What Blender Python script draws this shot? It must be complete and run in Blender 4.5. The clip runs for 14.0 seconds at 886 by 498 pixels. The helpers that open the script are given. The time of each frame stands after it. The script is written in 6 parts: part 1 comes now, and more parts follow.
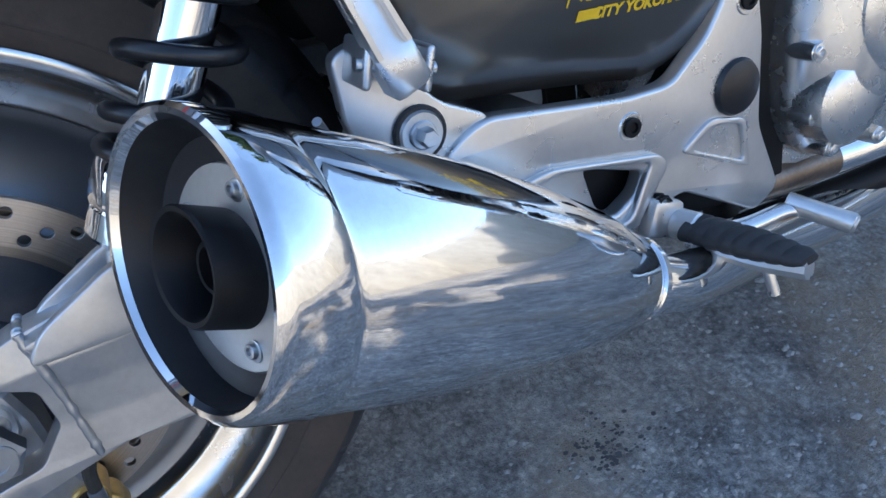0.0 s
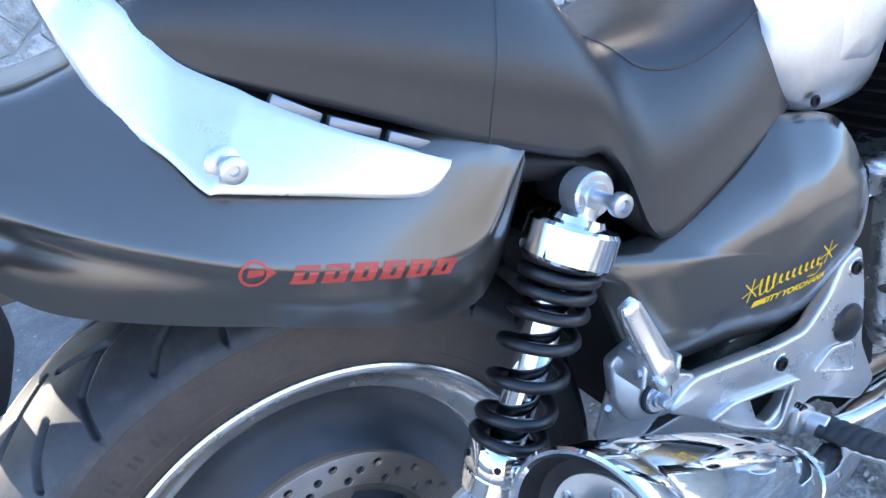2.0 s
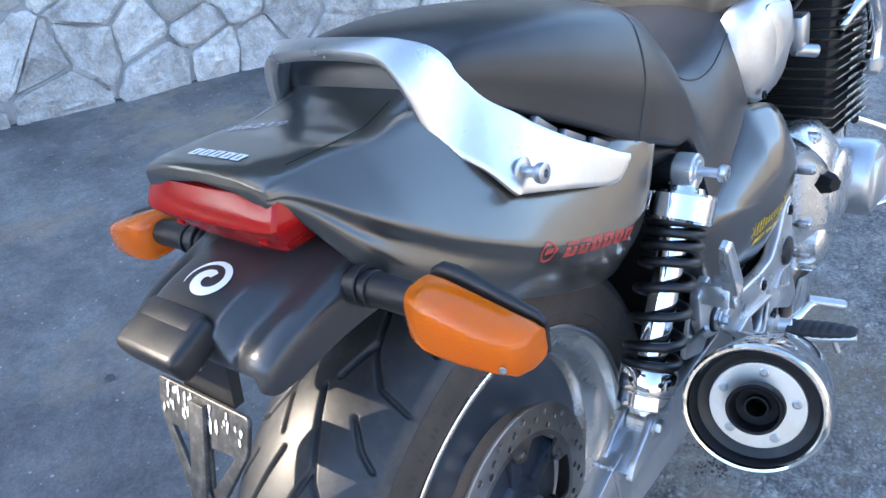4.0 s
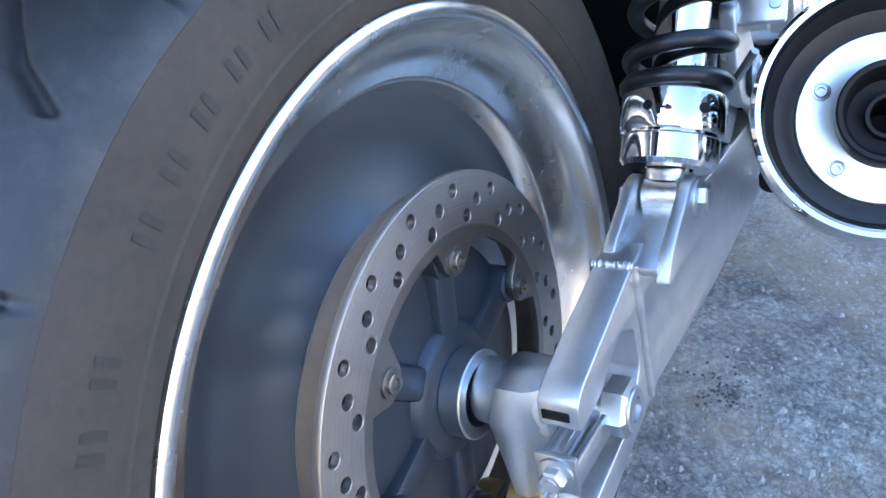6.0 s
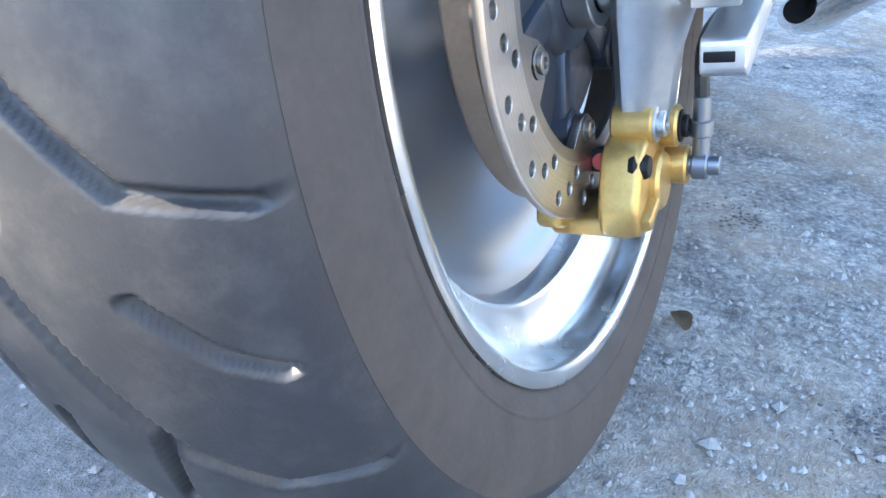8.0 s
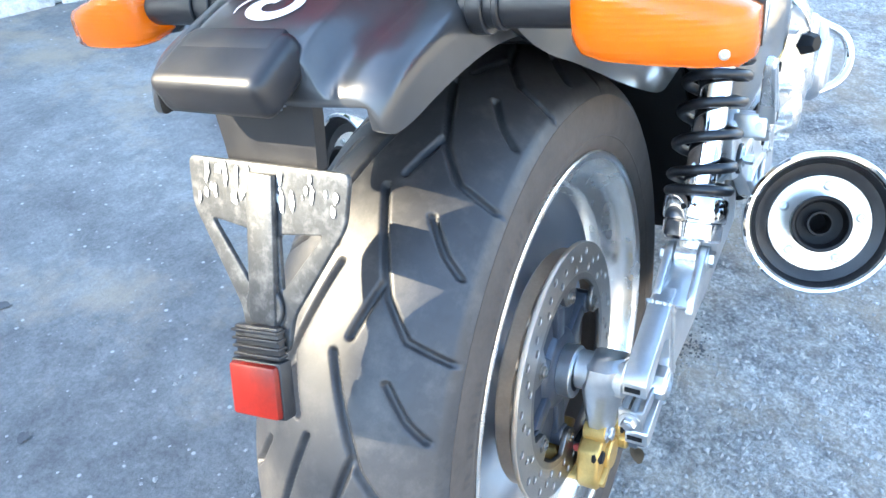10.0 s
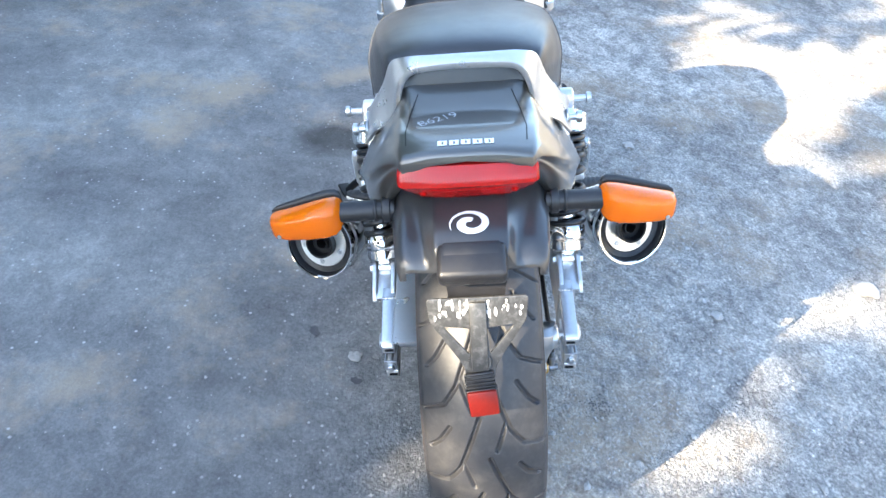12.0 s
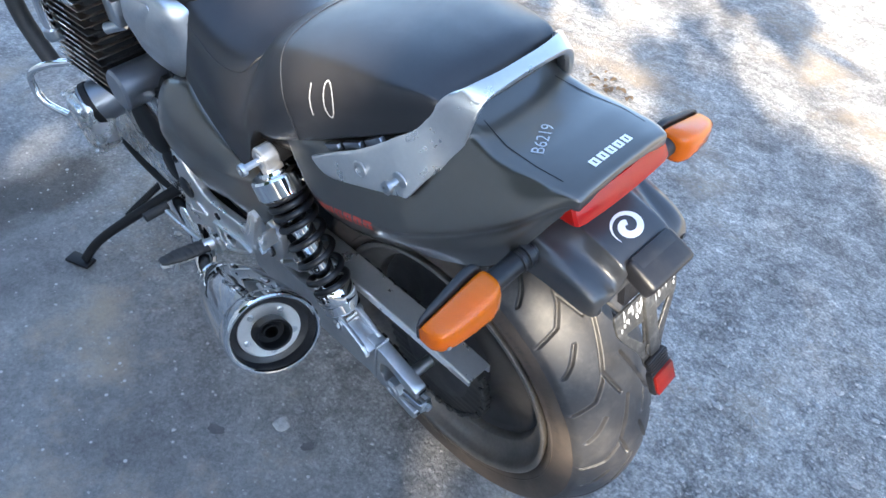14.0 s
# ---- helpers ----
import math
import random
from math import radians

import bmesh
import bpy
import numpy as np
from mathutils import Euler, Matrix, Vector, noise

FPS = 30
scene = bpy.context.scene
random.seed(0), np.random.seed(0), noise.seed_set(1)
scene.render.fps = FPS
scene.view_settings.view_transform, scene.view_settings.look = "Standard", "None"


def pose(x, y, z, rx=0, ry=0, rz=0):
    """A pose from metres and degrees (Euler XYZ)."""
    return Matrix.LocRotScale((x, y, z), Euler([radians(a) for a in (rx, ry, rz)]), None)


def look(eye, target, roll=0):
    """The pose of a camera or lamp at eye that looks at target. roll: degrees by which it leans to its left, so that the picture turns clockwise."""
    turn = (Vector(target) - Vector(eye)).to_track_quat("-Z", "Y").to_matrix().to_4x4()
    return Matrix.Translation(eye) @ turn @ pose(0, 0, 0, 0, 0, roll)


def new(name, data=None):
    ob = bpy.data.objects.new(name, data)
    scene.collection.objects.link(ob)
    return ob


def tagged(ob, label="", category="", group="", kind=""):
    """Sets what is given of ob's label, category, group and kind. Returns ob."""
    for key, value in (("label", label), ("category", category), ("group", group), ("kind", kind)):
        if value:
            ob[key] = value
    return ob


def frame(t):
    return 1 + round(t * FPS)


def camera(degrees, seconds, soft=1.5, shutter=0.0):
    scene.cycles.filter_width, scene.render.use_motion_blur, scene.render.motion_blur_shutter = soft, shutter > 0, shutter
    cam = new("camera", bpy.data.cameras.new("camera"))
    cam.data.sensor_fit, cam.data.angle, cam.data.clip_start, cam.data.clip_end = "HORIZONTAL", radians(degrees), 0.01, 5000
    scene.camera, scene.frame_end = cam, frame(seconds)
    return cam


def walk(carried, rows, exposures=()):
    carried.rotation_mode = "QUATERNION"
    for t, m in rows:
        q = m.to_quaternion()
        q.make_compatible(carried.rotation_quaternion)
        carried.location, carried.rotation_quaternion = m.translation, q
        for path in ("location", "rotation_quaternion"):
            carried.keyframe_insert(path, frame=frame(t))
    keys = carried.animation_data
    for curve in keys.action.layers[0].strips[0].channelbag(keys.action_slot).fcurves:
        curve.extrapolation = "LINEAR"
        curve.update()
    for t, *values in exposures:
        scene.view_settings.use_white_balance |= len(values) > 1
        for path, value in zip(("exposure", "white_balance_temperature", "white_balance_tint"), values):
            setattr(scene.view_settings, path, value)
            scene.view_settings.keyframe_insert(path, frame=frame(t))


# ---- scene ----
cam = camera(61.3, 14.0)
EXPOSURES = [(0, 1.65, 6000, 10), (0.5, 1.8, 5900, 10), (1, 2.05, 5950, 10), (2, 2.6, 5750, 10), (4.5, 2.25, 6100, 10), (5.5, 2.6, 5950, 10), (6.5, 3.0, 5950, 10), (7, 3.1, 6050, 10), (9.5, 3.4, 6100, 3), (10.5, 3.5, 6650, 5), (11.5, 3.1, 6680, 6), (12.5, 2.83, 6680, 8), (13.5, 2.56, 6550, 9), (14, 2.52, 6250, 8)]
PATH = [
    (0, (0.126, -0.438, 0.661), (0.815, 0.977, -0.573), -5.6),
    (0.5, (0.05, -0.42, 0.709), (0.733, 0.976, -0.55), -4.9),
    (1, (-0.011, -0.407, 0.78), (0.661, 1.004, -0.468), -4.6),
    (1.5, (-0.044, -0.415, 0.87), (0.636, 1.037, -0.326), -5.2),
    (2, (-0.064, -0.409, 0.946), (0.67, 1.058, -0.199), -7.4),
    (2.2, (-0.078, -0.4, 0.968), (0.711, 1.041, -0.172), -7.8),
    (4.3, (-0.474, -0.259, 1.029), (0.813, 0.784, -0.091), -3.1),
    (4.5, (-0.479, -0.255, 0.998), (0.804, 0.8, -0.115), -3.4),
    (5, (-0.403, -0.214, 0.867), (0.964, 0.783, -0.2), -2.9),
    (5.5, (-0.309, -0.169, 0.736), (1.112, 0.763, -0.318), -3.1),
    (6, (-0.295, -0.165, 0.605), (1.186, 0.755, -0.374), -2.0),
    (6.5, (-0.306, -0.156, 0.485), (1.285, 0.756, -0.312), 1.3),
    (7, (-0.335, -0.155, 0.385), (1.29, 0.747, -0.352), 0.0),
    (7.2, (-0.342, -0.147, 0.36), (1.277, 0.699, -0.453), 0.3),
    (9.3, (-0.502, -0.117, 0.593), (0.968, 0.717, -0.476), 1.9),
    (9.5, (-0.497, -0.122, 0.661), (0.937, 0.723, -0.447), 1.1),
    (10, (-0.531, -0.125, 0.847), (0.908, 0.615, -0.328), 1.8),
    (10.5, (-0.654, -0.161, 1.022), (0.818, 0.429, -0.197), 5.2),
    (11, (-0.792, -0.145, 1.125), (0.701, 0.29, -0.133), 5.6),
    (11.5, (-0.864, 0.008, 1.188), (0.718, 0.254, -0.01), 2.0),
    (12, (-0.888, 0.232, 1.217), (0.665, 0.108, -0.037), 8.0),
    (12.5, (-0.853, 0.454, 1.223), (0.672, -0.074, 0.042), 11.5),
    (13, (-0.719, 0.588, 1.235), (0.679, -0.21, 0.048), 10.6),
    (13.5, (-0.589, 0.672, 1.231), (0.596, -0.337, -0.025), 10.2),
    (14, (-0.464, 0.778, 1.194), (0.477, -0.402, -0.117), 10.3),
]
walk(cam, [(t, look(eye, target, roll)) for t, eye, target, roll in PATH], EXPOSURES)

# ---- light ----
SUN_TO = Vector((-0.568, 0.676, 0.469)).normalized()
world = bpy.data.worlds.new("sky")
scene.world = world
world.use_nodes = True
wn = world.node_tree.nodes
sky = wn.new("ShaderNodeTexSky")
sky.sky_type = "NISHITA"
sky.sun_disc = False
sky.sun_elevation = math.asin(SUN_TO.z)
sky.sun_rotation = math.atan2(SUN_TO.x, SUN_TO.y)
sky.dust_density = 0.6
wn["Background"].inputs["Strength"].default_value = 0.15
world.node_tree.links.new(sky.outputs["Color"], wn["Background"].inputs["Color"])
sun = new("sun", bpy.data.lights.new("sun", "SUN"))
sun.data.energy = 4.2
sun.data.angle = radians(0.55)
sun.data.color = (1.0, 0.84, 0.64)
sun.matrix_world = look(SUN_TO * 30, (0, 0, 0))

# ---- materials ----


def material(name, base, rough=0.5, metal=0.0, vary=0.0, scale=20.0, bump=0.0, bump_scale=200.0, coat=0.0, spread=0.0, dust=0.0, dust_col=(0.35, 0.32, 0.28), spec=0.5, trans=0.0, stretch=None, coat_rough=0.12):
    """A surface with colour variation at two scales, uneven gloss and fine relief, in object metres."""
    m = bpy.data.materials.new(name)
    m.use_nodes = True
    n, l = m.node_tree.nodes, m.node_tree.links
    b = n["Principled BSDF"]
    b.inputs["Roughness"].default_value = rough
    b.inputs["Metallic"].default_value = metal
    b.inputs["Coat Weight"].default_value = coat
    b.inputs["Coat Roughness"].default_value = coat_rough
    b.inputs["Specular IOR Level"].default_value = spec
    b.inputs["Transmission Weight"].default_value = trans
    b.inputs["Base Color"].default_value = (*base, 1)
    co = n.new("ShaderNodeTexCoord")
    src = co.outputs["Object"]
    if stretch:
        mp = n.new("ShaderNodeMapping")
        mp.inputs["Scale"].default_value = stretch
        l.new(src, mp.inputs["Vector"])
        src = mp.outputs["Vector"]

    def noise_tex(sc, detail=4, rough_=0.6):
        t = n.new("ShaderNodeTexNoise")
        t.inputs["Scale"].default_value = sc
        t.inputs["Detail"].default_value = detail
        t.inputs["Roughness"].default_value = rough_
        l.new(src, t.inputs["Vector"])
        return t

    if vary or dust:
        big, small = noise_tex(scale), noise_tex(scale * 9)
        mix = n.new("ShaderNodeMix")
        mix.data_type = "FLOAT"
        mix.inputs[0].default_value = 0.4
        l.new(big.outputs["Fac"], mix.inputs[2])
        l.new(small.outputs["Fac"], mix.inputs[3])
        ramp = n.new("ShaderNodeValToRGB")
        ramp.color_ramp.elements[0].position, ramp.color_ramp.elements[1].position = 0.32, 0.68
        ramp.color_ramp.elements[0].color = (*[c * (1 - vary) for c in base], 1)
        ramp.color_ramp.elements[1].color = (*[min(1, c * (1 + vary)) for c in base], 1)
        l.new(mix.outputs[0], ramp.inputs["Fac"])
        out = ramp.outputs["Color"]
        if dust:
            dn = noise_tex(scale * 2.3, 6, 0.7)
            dr = n.new("ShaderNodeMapRange")
            dr.inputs["From Min"].default_value, dr.inputs["From Max"].default_value = 0.48, 0.72
            dr.inputs["To Max"].default_value = dust
            l.new(dn.outputs["Fac"], dr.inputs["Value"])
            dm = n.new("ShaderNodeMix")
            dm.data_type = "RGBA"
            dm.inputs[7].default_value = (*dust_col, 1)
            l.new(dr.outputs["Result"], dm.inputs[0])
            l.new(out, dm.inputs[6])
            out = dm.outputs[2]
        l.new(out, b.inputs["Base Color"])
    if spread:
        rn = noise_tex(scale * 1.7)
        rr = n.new("ShaderNodeMapRange")
        rr.inputs["From Min"].default_value, rr.inputs["From Max"].default_value = 0.3, 0.7
        rr.inputs["To Min"].default_value, rr.inputs["To Max"].default_value = max(0.02, rough - spread), rough + spread
        l.new(rn.outputs["Fac"], rr.inputs["Value"])
        l.new(rr.outputs["Result"], b.inputs["Roughness"])
    if bump:
        bn = noise_tex(bump_scale, 3)
        bp = n.new("ShaderNodeBump")
        bp.inputs["Strength"].default_value = bump
        bp.inputs["Distance"].default_value = 0.001
        l.new(bn.outputs["Fac"], bp.inputs["Height"])
        l.new(bp.outputs["Normal"], b.inputs["Normal"])
    return m


CHROME = material("chrome", (0.86, 0.87, 0.88), 0.05, 1.0, 0.04, 30, 0.04, 60, spread=0.03)
CHROME_WORN = material("worn_chrome", (0.80, 0.81, 0.82), 0.045, 1.0, 0.06, 25, 0.05, 70, spread=0.03)
ALLOY = material("silver_painted_alloy", (0.66, 0.655, 0.645), 0.31, 0.85, 0.06, 18, 0.06, 900, spread=0.06)
ENGINE_ALLOY = material("cast_engine_alloy", (0.76, 0.76, 0.75), 0.27, 0.95, 0.06, 24, 0.02, 700, spread=0.07)
ALLOY_SATIN = material("satin_aluminium", (0.62, 0.63, 0.64), 0.38, 1.0, 0.10, 22, 0.10, 500, spread=0.08)
PLATE_ALLOY = material("bright_end_plate_alloy", (0.82, 0.82, 0.80), 0.34, 0.92, 0.06, 30, 0.03, 400, spread=0.05)
ALLOY_POLISHED = material("polished_aluminium", (0.80, 0.79, 0.77), 0.24, 1.0, 0.10, 18, 0.08, 260, spread=0.07)
STEEL = material("brake_disc_steel", (0.50, 0.46, 0.42), 0.33, 1.0, 0.08, 40, 0.0, 500, spread=0.04)
ZINC = material("zinc_plated_steel", (0.55, 0.57, 0.59), 0.34, 1.0, 0.08, 60, 0.02, 500, spread=0.04)
PAINT = material("dark_olive_grey_metallic_paint", (0.112, 0.106, 0.097), 0.29, 0.72, 0.04, 9, 0.03, 1500, coat=0.9, spread=0.015)
WHEEL_PAINT = material("dark_grey_wheel_paint", (0.235, 0.255, 0.290), 0.35, 0.85, 0.03, 14, 0.03, 900, spread=0.012)
PLASTIC = material("black_textured_plastic", (0.012, 0.012, 0.014), 0.40, 0, 0.2, 20, 0.18, 1600, spread=0.08, dust=0.02)
FENDER = material("dark_grey_fender_plastic", (0.040, 0.041, 0.044), 0.32, 0.15, 0.08, 14, 0.03, 1500, spread=0.02, dust=0.03, coat=0.45, coat_rough=0.16)
DARK = material("black_inner_plastic", (0.005, 0.005, 0.006), 0.55, 0, 0.2, 20, spec=0.3)
VINYL = material("black_seat_vinyl", (0.019, 0.0188, 0.021), 0.40, 0, 0.15, 14, 0.2, 900, spread=0.04, spec=0.5, coat=0.28, coat_rough=0.22)
RUBBER = material("dusty_tyre_rubber", (0.030, 0.030, 0.033), 0.50, 0, 0.22, 16, 0.12, 700, spread=0.05, dust=0.4, dust_col=(0.115, 0.108, 0.098), spec=0.55)
SIDEWALL = material("brownish_sidewall_rubber", (0.066, 0.052, 0.043), 0.80, 0, 0.18, 26, 0.12, 500, spread=0.05, dust=0.35, dust_col=(0.030, 0.027, 0.026))
SIDEWALL_DARK = material("dark_sidewall_lettering", (0.042, 0.034, 0.030), 0.7, 0, 0.2, 40)
RUBBER_PLAIN = material("black_rubber", (0.025, 0.025, 0.026), 0.6, 0, 0.2, 40, 0.3, 600, dust=0.15, dust_col=(0.12, 0.11, 0.10))
SPRING_PAINT = material("black_spring_paint", (0.008, 0.008, 0.010), 0.36, 0, 0.2, 40, 0.1, 600, coat=0.1)
GOLD = material("gold_anodised_alloy", (0.55, 0.36, 0.12), 0.36, 0.7, 0.14, 50, 0.15, 500, spread=0.08)
AMBER = material("amber_lens", (1.0, 0.205, 0.004), 0.13, 0, 0.04, 40, spec=0.4, trans=0.45)
BULB = material("amber_bulb", (0.80, 0.22, 0.02), 0.15, 0, 0.05, 60)
HUB_PAINT = material("dark_blue_grey_hub_paint", (0.058, 0.066, 0.084), 0.38, 0.5, 0.12, 30, 0.04, 700, spread=0.05)
RED_LENS = material("red_lens", (0.66, 0.010, 0.009), 0.16, 0, 0.05, 30, coat=0.04, spec=0.28, trans=0.45)
REFLECTOR = material("dull_red_reflector", (0.17, 0.008, 0.004), 0.38, 0, 0.25, 40, 0.05, 600, spec=0.35)
RED_PAINT = material("faded_red_lettering", (0.42, 0.060, 0.045), 0.5, 0, 0.2, 60)
YELLOW_PAINT = material("yellow_lettering", (0.80, 0.52, 0.02), 0.45, 0, 0.12, 60)
WHITE_PAINT = material("white_marking", (0.80, 0.80, 0.80), 0.5, 0, 0.08, 60)
CHALK = material("worn_chalk_marking", (0.42, 0.44, 0.46), 0.8, 0, 0.3, 200)


def ribbed(m, scale, strength, way="Y"):
    """Moulded ribs across a lamp lens."""
    n, l = m.node_tree.nodes, m.node_tree.links
    w = n.new("ShaderNodeTexWave")
    w.bands_direction = way
    w.inputs["Scale"].default_value = scale
    l.new(n["Texture Coordinate"].outputs["Object"], w.inputs["Vector"])
    bp = n.new("ShaderNodeBump")
    bp.inputs["Strength"].default_value = strength
    bp.inputs["Distance"].default_value = 0.0008
    l.new(w.outputs["Fac"], bp.inputs["Height"])
    l.new(bp.outputs["Normal"], n["Principled BSDF"].inputs["Normal"])


ribbed(AMBER, 100, 0.10, "Z")
ribbed(RED_LENS, 95, 0.05)


def turned(m, z, amount):
    """Fine circular marks round a wheel axle at height z, from turning and wear."""
    n, l = m.node_tree.nodes, m.node_tree.links
    b = n["Principled BSDF"]
    sep = n.new("ShaderNodeSeparateXYZ")
    l.new(n["Texture Coordinate"].outputs["Object"], sep.inputs["Vector"])
    com = n.new("ShaderNodeCombineXYZ")
    sub = n.new("ShaderNodeMath")
    sub.operation = "SUBTRACT"
    sub.inputs[1].default_value = z
    l.new(sep.outputs["Z"], sub.inputs[0])
    l.new(sep.outputs["X"], com.inputs["X"])
    l.new(sub.outputs[0], com.inputs["Z"])
    rad = n.new("ShaderNodeVectorMath")
    rad.operation = "LENGTH"
    l.new(com.outputs["Vector"], rad.inputs[0])
    t = n.new("ShaderNodeTexNoise")
    t.noise_dimensions = "1D"
    t.inputs["Scale"].default_value = 900
    t.inputs["Detail"].default_value = 3
    l.new(rad.outputs["Value"], t.inputs["W"])
    bp = n.new("ShaderNodeBump")
    bp.inputs["Strength"].default_value = amount
    bp.inputs["Distance"].default_value = 0.0004
    l.new(t.outputs["Fac"], bp.inputs["Height"])
    l.new(bp.outputs["Normal"], b.inputs["Normal"])
    track = n.new("ShaderNodeMapRange")
    track.inputs["From Min"].default_value, track.inputs["From Max"].default_value = 0.0975, 0.0985
    track.inputs["To Min"].default_value, track.inputs["To Max"].default_value = 0.62, 1.0
    l.new(rad.outputs["Value"], track.inputs["Value"])
    src = b.inputs["Base Color"].links[0].from_socket
    streak = n.new("ShaderNodeMath")
    streak.operation = "MULTIPLY_ADD"
    streak.inputs[1].default_value, streak.inputs[2].default_value = 0.5, 0.75
    l.new(t.outputs["Fac"], streak.inputs[0])
    both = n.new("ShaderNodeMath")
    both.operation = "MULTIPLY"
    l.new(streak.outputs[0], both.inputs[0])
    l.new(track.outputs["Result"], both.inputs[1])
    mul = n.new("ShaderNodeVectorMath")
    mul.operation = "SCALE"
    l.new(src, mul.inputs[0])
    l.new(both.outputs[0], mul.inputs["Scale"])
    l.new(mul.outputs["Vector"], b.inputs["Base Color"])


turned(STEEL, 0.31, 0.25)
CHAIN_STEEL = material("oily_chain_steel", (0.040, 0.038, 0.036), 0.45, 0.55, 0.3, 60, 0.1, 500)
CARRIER = material("brownish_carrier_steel", (0.34, 0.27, 0.21), 0.34, 0.8, 0.15, 40, 0.02, 300)
NEAR_BLACK_PAINT = material("near_black_wheel_paint", (0.026, 0.026, 0.028), 0.48, 0, 0.25, 20, 0.06, 400, spread=0.08)
DULL_RIM = material("dull_brown_grey_rim_alloy", (0.20, 0.185, 0.17), 0.42, 0.75, 0.25, 16, 0.05, 300, spread=0.1)
BURNT = material("burnt_exhaust_steel", (0.20, 0.16, 0.13), 0.38, 0.9, 0.3, 30, 0.2, 300)
LEAD = material("scraped_plate_metal", (0.048, 0.050, 0.053), 0.42, 0.4, 0.25, 40, 0.2, 300, dust=0.12, dust_col=(0.75, 0.75, 0.75))
STONE = material("limestone", (0.64, 0.62, 0.59), 0.85, 0, 0.46, 16, 1.0, 34, dust=0.6, dust_col=(0.44, 0.34, 0.24))
def vary_by_piece(m, amount):
    """Lets each piece take a shade of its own."""
    n, l = m.node_tree.nodes, m.node_tree.links
    b = n["Principled BSDF"]
    src = b.inputs["Base Color"].links[0].from_socket
    info = n.new("ShaderNodeObjectInfo")
    rng = n.new("ShaderNodeMapRange")
    rng.inputs["To Min"].default_value, rng.inputs["To Max"].default_value = 1 - amount, 1 + amount
    l.new(info.outputs["Random"], rng.inputs["Value"])
    mul = n.new("ShaderNodeVectorMath")
    mul.operation = "SCALE"
    l.new(src, mul.inputs[0])
    l.new(rng.outputs["Result"], mul.inputs["Scale"])
    l.new(mul.outputs["Vector"], b.inputs["Base Color"])


vary_by_piece(STONE, 0.24)
for node in STONE.node_tree.nodes:
    if node.bl_idname == "ShaderNodeBump":
        node.inputs["Distance"].default_value = 0.012
MORTAR = material("grey_mortar", (0.48, 0.475, 0.47), 0.9, 0, 0.16, 12, 0.8, 120)
LEAFY = material("tree_leaf", (0.06, 0.10, 0.03), 0.55, 0, 0.35, 3)
BARK = material("tree_bark", (0.12, 0.10, 0.08), 0.9, 0, 0.3, 6, 0.8, 60)
DRY_LEAF = material("dry_leaf", (0.20, 0.14, 0.085), 0.8, 0, 0.25, 60)
PALE_STONE = material("pale_pebble", (0.33, 0.325, 0.315), 0.85, 0, 0.3, 90, 0.6, 400)


